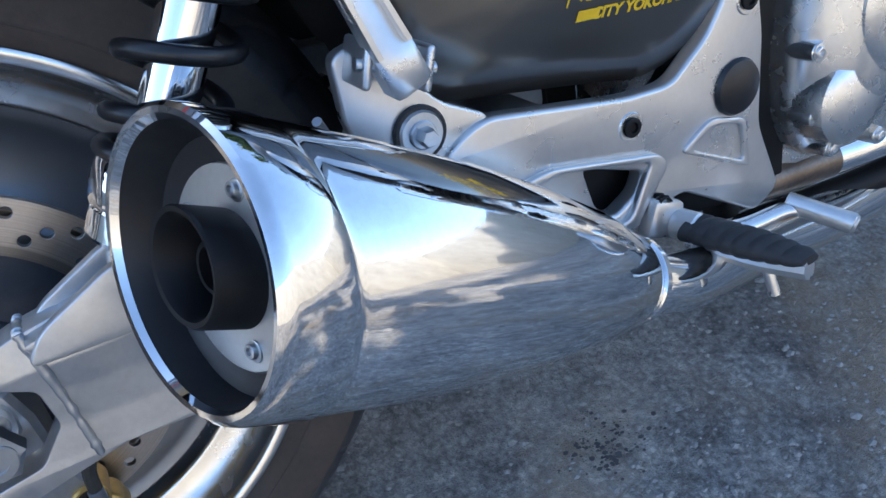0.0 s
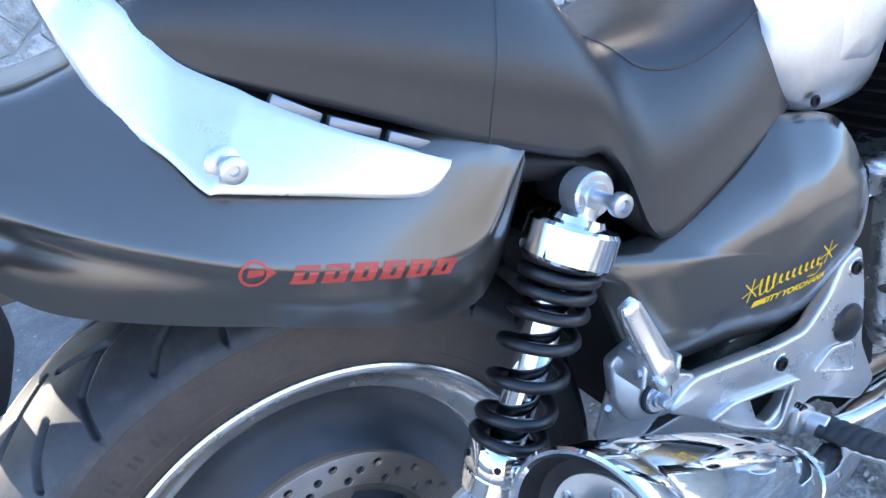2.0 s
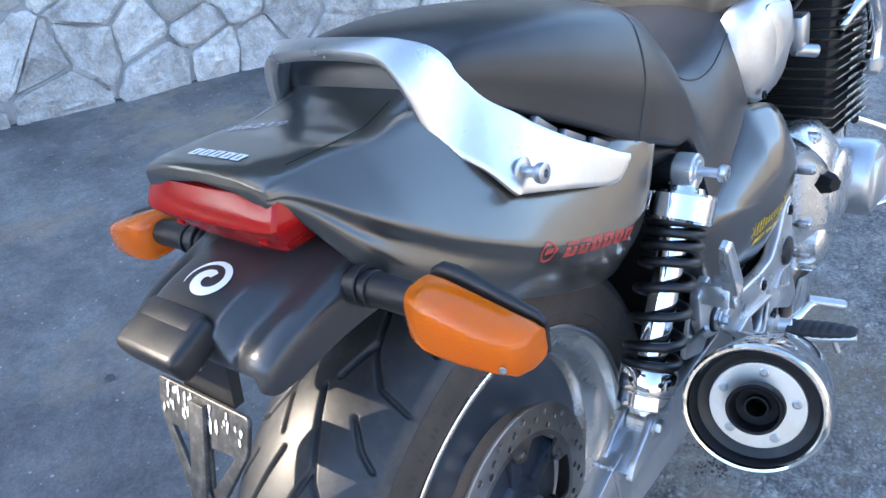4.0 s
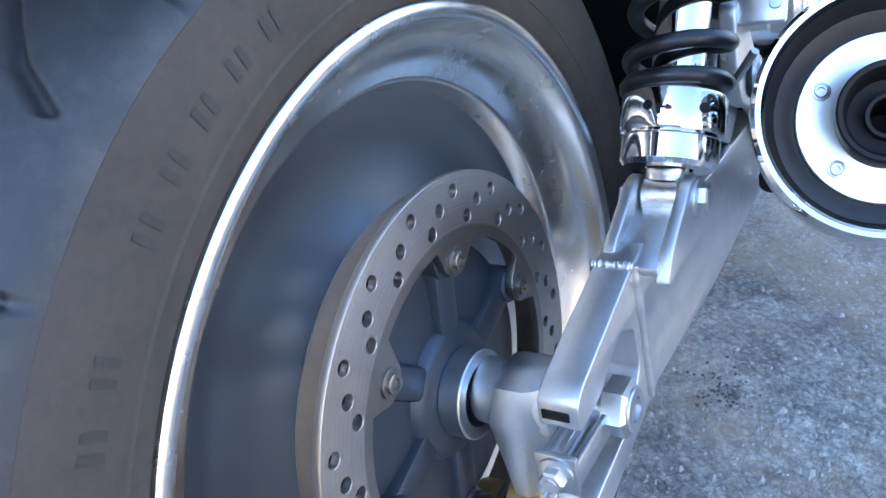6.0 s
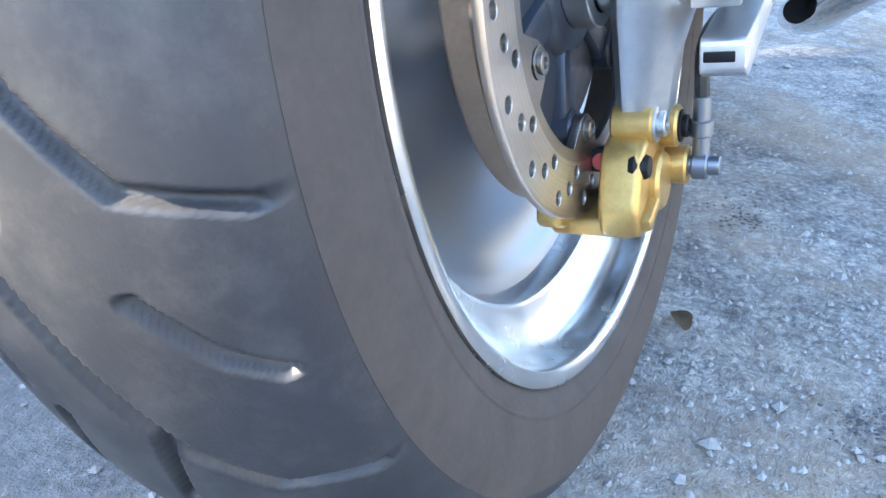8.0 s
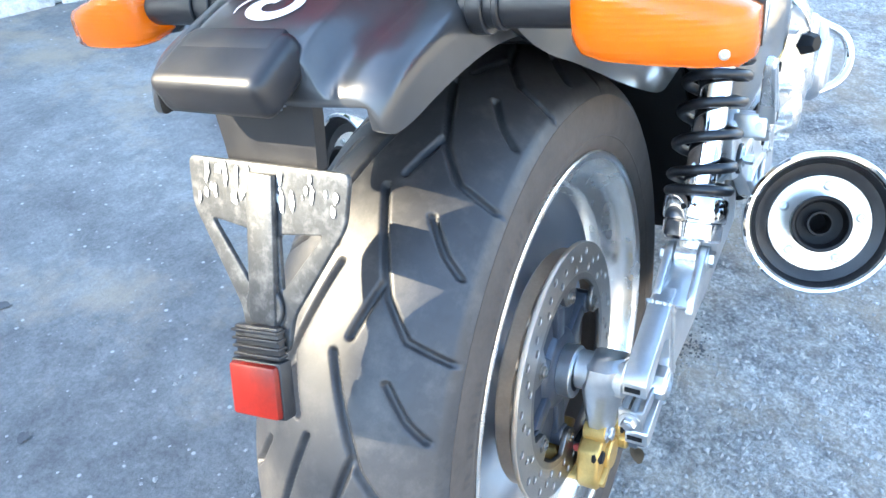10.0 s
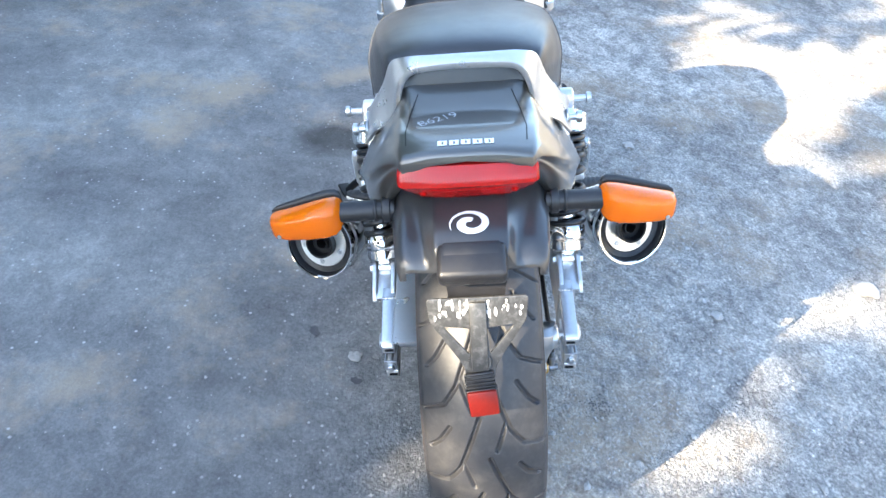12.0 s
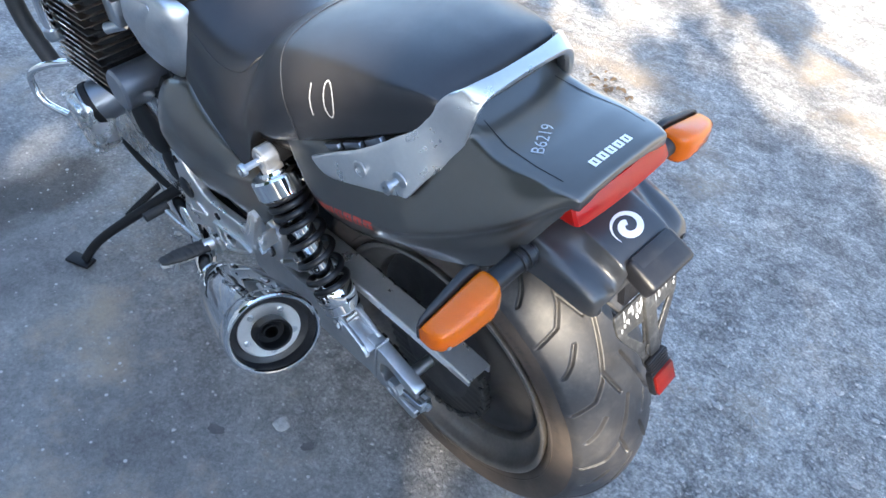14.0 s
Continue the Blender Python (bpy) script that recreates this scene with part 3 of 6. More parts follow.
def build_wheel():
    rim_half = [(0.2140, 0.0700), (0.2172, 0.0765), (0.2184, 0.0800), (0.2178, 0.0830), (0.2158, 0.0842), (0.2135, 0.0839), (0.2098, 0.0826), (0.2086, 0.0812), (0.2074, 0.0770), (0.2056, 0.0690), (0.2015, 0.0615), (0.1945, 0.0560), (0.1875, 0.0525), (0.1815, 0.0508), (0.1795, 0.0500), (0.1782, 0.0485), (0.1750, 0.0350), (0.1745, 0.0335), (0.1640, 0.0260)]
    prof = [(r, -y) for r, y in rim_half] + [(0.178, 0.0), (0.180, -0.02), (0.209, -0.06)]
    wheel = part("rear_wheel", lathe(prof, ROUND_Y, 128, closed=True), ALLOY_POLISHED, bike, "dish-type alloy rear wheel with a polished rim", 40)
    # the chain side takes darker, duller materials than the disc side
    part("rim_half", lathe([(r, y) for r, y in rim_half] + [(0.178, 0.001), (0.180, 0.02), (0.209, 0.06)], ROUND_Y, 128, closed=True), DULL_RIM, wheel, "duller, darker chain-side half of the rim", 40)
    build_tyre(wheel)
    dish = [(0.1750, 0.0352), (0.1700, 0.0336), (0.1640, 0.0300), (0.156, 0.0240), (0.142, 0.0205), (0.125, 0.0205), (0.108, 0.025), (0.095, 0.033), (0.086, 0.044), (0.070, 0.048), (0.0, 0.048)]
    part("wheel_dish", lathe([(r, -y) for r, y in dish], ROUND_Y, 96), WHEEL_PAINT, wheel, "dark grey painted wheel dish", 50)
    part("wheel_dish", lathe([(r, y) for r, y in dish], ROUND_Y, 96), NEAR_BLACK_PAINT, wheel, "dark grey painted wheel dish", 50)
    part("hub", lathe([(0, -0.070), (0.034, -0.070), (0.040, -0.066), (0.042, -0.0625), (0.062, -0.0615), (0.086, -0.0580), (0.088, -0.0550), (0.088, -0.040)], ROUND_Y, 64), HUB_PAINT, wheel)
    for k in range(6):
        a = radians(82 + 60 * k)
        d = Vector((math.cos(a), 0, math.sin(a)))
        m = Matrix.Translation(AXLE + d * 0.060 + Vector((0, -0.057, 0))) @ Matrix.Rotation(-a, 4, "Y")
        part("hub_arm", joined(box((0.052, 0.022, 0.020), m, 0.004), rod(AXLE + d * 0.081 + Vector((0, -0.045, 0)), AXLE + d * 0.081 + Vector((0, -0.0705, 0)), 0.012)), HUB_PAINT, wheel)
    part("hub_ring", ring(AXLE + Vector((0, -0.070, 0)), (0, -1, 0), 0.019, 0.0265, 0.014), ZINC, wheel, "bright hub seal ring")
    # drilled disc with inner lugs
    inner = []
    for k in range(120):
        a = 2 * math.pi * k / 120
        d = min(abs((math.degrees(a) - 82 - 60 * q + 180) % 360 - 180) for q in range(6))
        lug = max(0.0, 1 - (d / 11.0) ** 2) ** 0.5 if d < 11 else 0.0
        inner.append((( 0.0915 - 0.0195 * lug) * math.cos(a), (0.0915 - 0.0195 * lug) * math.sin(a)))
    holes = []
    for k in range(18):
        for r, off in ((0.1195, 0.0), (0.1125, 7.5), (0.1035, 13.0)):
            a = radians(20 * k + off)
            holes.append(circle((r * math.cos(a), r * math.sin(a)), 0.0040, 12))
    m = Matrix.Translation((0, -0.0735, 0.31)) @ Matrix.Rotation(radians(90), 4, "X")
    part("brake_disc", plate(circle((0, 0), 0.1290, 128), [list(reversed(inner))] + [list(reversed(h)) for h in holes], 0.0052, m, 0.0004), STEEL, wheel, "drilled steel brake disc", 0)
    for k in range(6):
        a = radians(82 + 60 * k)
        p = AXLE + Vector((0.081 * math.cos(a), -0.0764, 0.081 * math.sin(a)))
        part("disc_bolt", hexbolt(p, (0, -1, 0), 0.0055, 0.0032, True, True), STEEL, wheel)
    # sprocket and its carrier on the other side
    teeth = []
    for k in range(40 * 4):
        a = 2 * math.pi * k / 160
        teeth.append(((0.103 + 0.0045 * (k % 4 in (1, 2))) * math.cos(a), (0.103 + 0.0045 * (k % 4 in (1, 2))) * math.sin(a)))
    m2 = Matrix.Translation((0, 0.082, 0.31)) @ Matrix.Rotation(radians(90), 4, "X")
    part("carrier_ring", lathe([(0.112, -0.048), (0.1175, -0.050), (0.1190, -0.052), (0.1190, -0.0645), (0.1175, -0.0660), (0.112, -0.066)], ROUND_Y, 96, closed=True), CARRIER, wheel, "brownish carrier ring behind the brake disc")
    part("sprocket", plate(teeth, [list(reversed(circle((0, 0), 0.04, 32)))], 0.007, m2, 0.0006), CHAIN_STEEL, wheel, "dark steel rear sprocket", 30)
    part("sprocket_carrier", lathe([(0, 0.090), (0.045, 0.090), (0.075, 0.084), (0.080, 0.070), (0.08, 0.04)], ROUND_Y, 48), NEAR_BLACK_PAINT, wheel)
    return wheel


build_wheel()

# -- swing arm, axle, caliper --


def arm_outline():
    return rounded([(-0.036, 0.344), (-0.028, 0.350), (0.047, 0.374), (0.070, 0.378), (0.128, 0.372), (0.22, 0.362), (0.385, 0.360), (0.385, 0.282), (0.22, 0.276), (0.075, 0.283), (0.030, 0.273), (-0.020, 0.260), (-0.030, 0.263), (-0.030, 0.280), (-0.004, 0.284), (0.030, 0.290), (0.048, 0.312), (0.045, 0.338), (0.026, 0.348), (0.010, 0.342), (-0.008, 0.332), (-0.036, 0.328)], 0.004)


def build_arm(s):
    arm = part("swing_arm", plate(arm_outline(), [], 0.0215, side_plane(s * 0.1505), 0.0009, 2), ALLOY_SATIN, bike, "silver box-section aluminium swing arm", 40)
    # welded collar where the casting meets the box section
    rng = random.Random(4)
    for line in ([(0.050, 0.1390, 0.3755), (0.056, 0.1390, 0.330), (0.060, 0.1390, 0.284)], [(0.050, 0.1620, 0.3755), (0.056, 0.1620, 0.330), (0.060, 0.1620, 0.284)], [(0.050, 0.1390, 0.3740), (0.050, 0.1505, 0.3745), (0.050, 0.1620, 0.3740)]):
        bead = curve_points([(x, s * y, z) for x, y, z in line], 14)
        part("weld", tube(bead, [0.0020 + 0.0014 * rng.random() for _ in bead], 8, 1, flat=1.0), ALLOY_SATIN, arm, "uneven weld bead", 60)
    for y in (0.1440, 0.1760):
        ear = rounded([(0.050, 0.362), (0.062, 0.379), (0.106, 0.402), (0.120, 0.402), (0.129, 0.392), (0.128, 0.360)], 0.008)
        part("shock_lug", plate(ear, [], 0.0075, side_plane(s * y), 0.0012, 2), ALLOY_SATIN, arm)
    part("lug_web", box((0.060, 0.028, 0.006), Matrix.Translation((0.082, s * 0.160, 0.377)) @ Matrix.Rotation(radians(-14), 4, "Y"), 0.0015), ALLOY_SATIN, arm)
    part("lug_nut", hexbolt((0.1165, s * 0.1405, 0.388), (0, -s, 0), 0.0075, 0.007), ZINC, arm)
    part("lug_bolt", hexbolt((0.1165, s * 0.1795, 0.388), (0, s, 0), 0.0085, 0.007), ZINC, arm)
    # slotted end faces and the chain adjuster
    for x, z in ((-0.0365, 0.3365), (-0.0305, 0.2715)):
        part("end_slot", box((0.0030, 0.0145, 0.0052), pose(x + 0.0010, s * 0.149, z), 0.0006), DARK, arm)
    clip = joined(box((0.0040, 0.022, 0.022), pose(-0.0420, s * 0.149, 0.307), 0.0012), box((0.058, 0.0030, 0.015), pose(-0.014, s * 0.1585, 0.307), 0.0010), box((0.058, 0.0030, 0.015), pose(-0.014, s * 0.1395, 0.307), 0.0010))
    part("chain_adjuster", clip, ZINC, arm, "zinc-plated chain adjuster")
    part("adjuster_bolt", joined(hexbolt((-0.0442, s * 0.149, 0.307), (-1, 0, 0), 0.0068, 0.0075), rod((-0.052, s * 0.149, 0.307), (0.0, s * 0.149, 0.307), 0.0032)), ZINC, arm)
    part("axle_nut", joined(hexbolt((0.012, s * 0.1530, 0.310), (0, s, 0), 0.0165, 0.0165, False), ring((0.012, s * 0.164, 0.310), (0, s, 0), 0.007, 0.0125, 0.007, 24)), ZINC, arm, "hexagon axle nut")
    return arm


for side in (-1, 1):
    build_arm(side)
for s in (-1, 1):
    part("swing_arm_root", box((0.20, 0.030, 0.072), pose(0.47, s * 0.122, 0.322), 0.006), ALLOY_SATIN, bike)
part("swing_arm_bridge", box((0.09, 0.27, 0.075), pose(0.42, 0, 0.32), 0.012), ALLOY_SATIN, bike)
part("axle", rod((0.010, -0.158, 0.31), (0.010, 0.158, 0.31), 0.010), ZINC, bike)
part("axle_spacer", rod((0.006, -0.082, 0.31), (0.006, -0.133, 0.31), 0.0195, 36), ALLOY_SATIN, bike)


def build_caliper():
    rows = ((0.331, 0.000, 0.014, -0.100, -0.128), (0.326, -0.012, 0.026, -0.096, -0.131), (0.306, -0.018, 0.032, -0.092, -0.132), (0.290, -0.012, 0.032, -0.090, -0.128), (0.268, -0.006, 0.032, -0.089, -0.121), (0.245, 0.000, 0.036, -0.088, -0.117), (0.232, 0.002, 0.040, -0.088, -0.115), (0.220, 0.006, 0.036, -0.089, -0.111))
    sect = lambda z, x0, x1, y0, y1: [(x0 + 0.006, y0, z), (x1 - 0.004, y0, z), (x1, y0 - 0.004, z), (x1, y1 + 0.004, z), (x1 - 0.004, y1, z), (x0 + 0.012, y1, z), (x0 + 0.003, y1 + 0.008, z), (x0, y1 + 0.014, z), (x0, y0 - 0.005, z)]
    bracket = loft([sect(*r) for r in rows])
    cal = part("brake_caliper", joined(
        plate(rounded([(-0.014, 0.218), (0.006, 0.226), (0.030, 0.222), (0.050, 0.206), (0.052, 0.192), (0.034, 0.176), (0.006, 0.166), (-0.020, 0.168), (-0.026, 0.184)], 0.007), [], 0.024, side_plane(-0.096), 0.0045, 4),
        plate(rounded([(-0.018, 0.214), (0.030, 0.214), (0.048, 0.196), (0.026, 0.174), (-0.004, 0.166), (-0.030, 0.176)], 0.007), [], 0.016, side_plane(-0.056), 0.004, 3),
        box((0.036, 0.050, 0.013), pose(0.004, -0.076, 0.175, 0, -20, 0), 0.004, 3),
        box((0.030, 0.010, 0.010), pose(-0.004, -0.1085, 0.181, 0, -20, 0), 0.003, 2),
        rod((0.009, -0.086, 0.228), (0.009, -0.110, 0.228), 0.0115, 28),
        rod((0.034, -0.090, 0.220), (0.034, -0.118, 0.220), 0.0125, 28),
        rod((0.041, -0.090, 0.194), (0.041, -0.122, 0.194), 0.0120, 28),
        rod((0.016, -0.100, 0.192), (0.016, -0.1135, 0.192), 0.0175, 32)), GOLD, bike, "gold anodised brake caliper", 40)
    part("caliper_bracket", bracket, ALLOY_SATIN, cal, "cast aluminium caliper bracket", 40)
    part("caliper_bolt", hexbolt((0.009, -0.110, 0.228), (0, -1, 0), 0.0072, 0.006, True, True), ZINC, cal)
    part("caliper_bolt", hexbolt((0.034, -0.118, 0.220), (0, -1, 0), 0.0066, 0.005, True, True), DARK, cal)
    part("slide_boot", lathe([(0, 0), (0.0095, 0), (0.0100, 0.003), (0.0078, 0.006), (0.0060, 0.010), (0, 0.0105)], frame_to((-0.008, -0.1005, 0.208), (0, -1, 0)), 28), DARK, cal, "black rubber slide boot")
    part("pad_pin", rod((-0.006, -0.0815, 0.209), (0.004, -0.0815, 0.208), 0.0050), RED_PAINT, cal, "red rubber pin cap")
    part("pad_carrier", box((0.034, 0.014, 0.013), pose(0.012, -0.0815, 0.206, 0, 12, 0), 0.002), DARK, cal)
    part("banjo_union", joined(rod((0.041, -0.118, 0.194), (0.041, -0.140, 0.194), 0.0058), ring((0.041, -0.124, 0.194), (0, -1, 0), 0.005, 0.0088, 0.009, 24), rod((0.041, -0.1285, 0.198), (0.041, -0.1285, 0.236), 0.0052), rod((0.041, -0.1285, 0.212), (0.041, -0.1285, 0.222), 0.0068)), WHEEL_PAINT, cal, "dark grey hose union")
    part("brake_hose", tube([(0.041, -0.1285, 0.234), (0.052, -0.127, 0.262), (0.12, -0.125, 0.270), (0.30, -0.125, 0.276), (0.45, -0.12, 0.29)], 0.0045, 8), RUBBER_PLAIN, cal)


build_caliper()

# chain, guard
chain_run = [Vector((0.0, 0.082, 0.4135)), Vector((0.56, 0.082, 0.375))]
top = joined(*[box((0.0135, 0.017 if k % 2 else 0.011, 0.011), Matrix.Translation(chain_run[0].lerp(chain_run[1], (k + 0.5) / 38)), 0.002, 1) for k in range(38)])
low = joined(*[box((0.0135, 0.017 if k % 2 else 0.011, 0.011), Matrix.Translation(Vector((0.0, 0.082, 0.2065)).lerp(Vector((0.56, 0.082, 0.285)), (k + 0.5) / 38)), 0.002, 1) for k in range(38)])
rear_links = []
for k in range(24):
    a = radians(90 + 180 * (k + 0.5) / 24)
    rear_links.append(box((0.0135, 0.017 if k % 2 else 0.011, 0.011), pose(0.1035 * math.cos(a), 0.082, 0.31 + 0.1035 * math.sin(a), 0, -math.degrees(a) + 90, 0), 0.002, 1))
part("drive_chain", joined(top, low, *rear_links), CHAIN_STEEL, bike, "dark oily drive chain", 30)
guard_sec = lambda x, z, h: [(x, 0.088, z - h), (x, 0.088, z - 0.002), (x, 0.090, z), (x, 0.128, z), (x, 0.130, z - 0.002), (x, 0.130, z - 0.6 * h), (x, 0.1275, z - 0.6 * h), (x, 0.1275, z - 0.0025), (x, 0.0905, z - 0.0025), (x, 0.0905, z - h)]
part("chain_guard", loft([guard_sec(0.36, 0.420, 0.02), guard_sec(0.20, 0.430, 0.030), guard_sec(0.02, 0.4335, 0.026), guard_sec(-0.080, 0.4325, 0.024), guard_sec(-0.110, 0.4300, 0.018)]), ALLOY, bike, "long aluminium chain guard", 30)

# -- shock absorbers --


def build_shock(s):
    lo, hi = Vector((0.1165, s * 0.1600, 0.388)), Vector((0.2530, s * 0.1640, 0.625))
    ax = (hi - lo).normalized()
    L = (hi - lo).length
    m = frame_to(lo, ax)
    body = part("shock_absorber", lathe([(0, 0.03), (0.0150, 0.03), (0.0155, 0.034), (0.0155, L - 0.05), (0, L - 0.05)], m, 32), CHROME, bike, "chrome twin shock absorber with a black coil spring")
    pts, turns = [], ((0.0, 0.062), (0.5, 0.068), (1.2, 0.082), (2.2, 0.114), (3.2, 0.146), (4.1, 0.172), (5.1, 0.190), (6.1, 0.204), (7.1, 0.216), (8.0, 0.226))
    for k in range(8 * 28 + 1):
        t = k / 28
        h = float(np.interp(t, [q[0] for q in turns], [q[1] for q in turns]))
        pts.append(m @ Vector((0.0280 * math.cos(2 * math.pi * t), 0.0280 * math.sin(2 * math.pi * t), h)))
    part("spring", tube(pts, 0.0052, 10, 1), SPRING_PAINT, body, "black painted coil spring", 60)
    part("upper_cup", lathe([(0.014, L - 0.053), (0.0345, L - 0.055), (0.0370, L - 0.052), (0.0370, L - 0.027), (0.0345, L - 0.0240), (0.024, L - 0.0225), (0.022, L - 0.018), (0, L - 0.018)], m, 48), CHROME, body, "polished chrome spring cup")
    part("upper_eye", joined(box((0.030, 0.018, 0.036), frame_to(hi - ax * 0.010, ax), 0.006, 3), rod(hi - Vector((0, s * 0.011, 0)), hi + Vector((0, s * 0.013, 0)), 0.0185, 32)), ALLOY, body)
    part("eye_bush", rod(hi - Vector((0, s * 0.0125, 0)), hi + Vector((0, s * 0.0150, 0)), 0.0115), ZINC, body)
    part("upper_bolt", joined(rod(hi + Vector((0, s * 0.012, 0)), hi + Vector((0, s * 0.037, 0)), 0.0052), lathe([(0, 0), (0.0062, 0), (0.0090, 0.001), (0.0095, 0.004), (0.0088, 0.0085), (0.0048, 0.0092), (0.0042, 0.005), (0, 0.005)], frame_to(hi + Vector((0, s * 0.035, 0)), (0, s, 0)), 24)), ZINC, body)
    collar = lathe([(0.015, 0.016), (0.0260, 0.016), (0.0285, 0.019), (0.0285, 0.033), (0.0270, 0.0345), (0.0295, 0.0355), (0.0305, 0.038), (0.0305, 0.057), (0.0285, 0.0605), (0.020, 0.0615), (0.0155, 0.0615)], m, 48)
    part("preload_collar", collar, CHROME_WORN, body, "drilled chrome preload collar")
    for k in range(6):
        a = 2 * math.pi * k / 6 + 0.35
        d = m.to_3x3() @ Vector((math.cos(a), math.sin(a), 0))
        p = m @ Vector((0, 0, 0.048)) + d * 0.0285
        part("collar_hole", rod(p, p + d * 0.0023, 0.0030, 12, edge=0.02), DARK, body)
    part("lower_eye", joined(box((0.024, 0.020, 0.030), frame_to(lo + ax * 0.006, ax), 0.006, 3), rod(lo - Vector((0, 0.0115, 0)), lo + Vector((0, 0.0115, 0)), 0.0130, 28)), ALLOY_POLISHED, body)


for side in (-1, 1):
    build_shock(side)

# -- mufflers --


def build_muffler(s):
    tip, ax = Vector((0.1355, s * 0.2738, 0.4308)), Vector((0.265, -s * 0.039, -0.141)).normalized()
    m = frame_to(tip, ax)
    cut = m.to_3x3().inverted() @ Vector((1, -s * 0.38, -0.326)).normalized()

    def slant(bm, whole=False):
        """Tilts the tail end to the plane in which it is cut."""
        back = m.inverted()
        for v in bm.verts:
            q = back @ v.co
            w = 1.0 if whole or q.z < 0.04 else max(0.0, 1 - (q.z - 0.04) / 0.12)
            q.z -= w * (cut.x * q.x + cut.y * q.y) / cut.z
            v.co = m @ q
        return bm

    prof = [(0.0600, 0.004), (0.0618, 0.0005), (0.0645, 0.0), (0.0668, 0.0025), (0.0675, 0.007), (0.0680, 0.030), (0.0664, 0.0335), (0.0660, 0.036), (0.0664, 0.039), (0.0645, 0.090), (0.0605, 0.145), (0.0535, 0.200), (0.0440, 0.250), (0.0340, 0.285), (0.0260, 0.303), (0.0215, 0.318)]
    muf = part("muffler", slant(lathe(prof, m, 96)), CHROME_WORN, bike, "chrome megaphone muffler with scratched skin", 35)
    part("end_ring", slant(lathe([(0.0605, 0.004), (0.0590, 0.010), (0.0560, 0.0215), (0.0455, 0.0245), (0.044, 0.026)], m, 96), True), PLASTIC, muf, "matt black inner ring of muffler end")
    part("end_plate", slant(lathe([(0.0455, 0.0240), (0.0447, 0.0222), (0.024, 0.0222), (0.024, 0.03)], m, 64), True), PLATE_ALLOY, muf, "polished end plate")
    part("inner_pipe", slant(lathe([(0.0262, 0.024), (0.0262, 0.0015), (0.0252, 0.0), (0.0230, 0.0005), (0.0212, 0.004), (0.0200, 0.020), (0.0120, 0.021), (0.0115, 0.013), (0.0095, 0.013), (0.0090, 0.06), (0, 0.06)], m, 48), True), DARK, muf, "sooty black outlet pipe")
    for k in range(5):
        a = radians(72 * k + (25 if s < 0 else 60))
        p = m @ Vector((0.0358 * math.cos(a), 0.0360 * math.sin(a), 0.0222))
        part("screw", slant(hexbolt(p, -ax, 0.0034, 0.0035, True, True), True), ZINC, muf)
    part("clamp_band", ring(m @ Vector((0, 0, 0.299)), ax, 0.0225, 0.0300, 0.006, 64), CHROME, muf)
    # link pipe bending in below the engine
    p0, p1 = m @ Vector((0, 0, 0.300)), m @ Vector((0, 0, 0.36))
    part("link_pipe", tube([p0, p1, (0.58, s * 0.175, 0.215), (0.72, s * 0.14, 0.18), (0.86, s * 0.11, 0.16)], [0.0215, 0.022, 0.024, 0.026, 0.026], 20), CHROME_WORN, muf)
    # hanger on the inner side
    part("hanger", plate(rounded([(0.235, 0.385), (0.262, 0.440), (0.300, 0.425), (0.320, 0.380), (0.290, 0.360)], 0.008), [], 0.006, side_plane(s * 0.156), 0.001), ALLOY, muf)
    part("hanger_band", tube([(0.255, s * 0.160, 0.400), (0.240, s * 0.176, 0.425), (0.230, s * 0.190, 0.445)], 0.003, 8), ZINC, muf)
    # lower heat lip under the tail
    part("lip_tab", box((0.020, 0.004, 0.014), frame_to(m @ Vector((0, 0.0, 0.013)) + Vector((0, 0, -0.071)), ax), 0.001), DARK, muf)


for side in (-1, 1):
    build_muffler(side)

# -- step brackets, pegs, pedals --


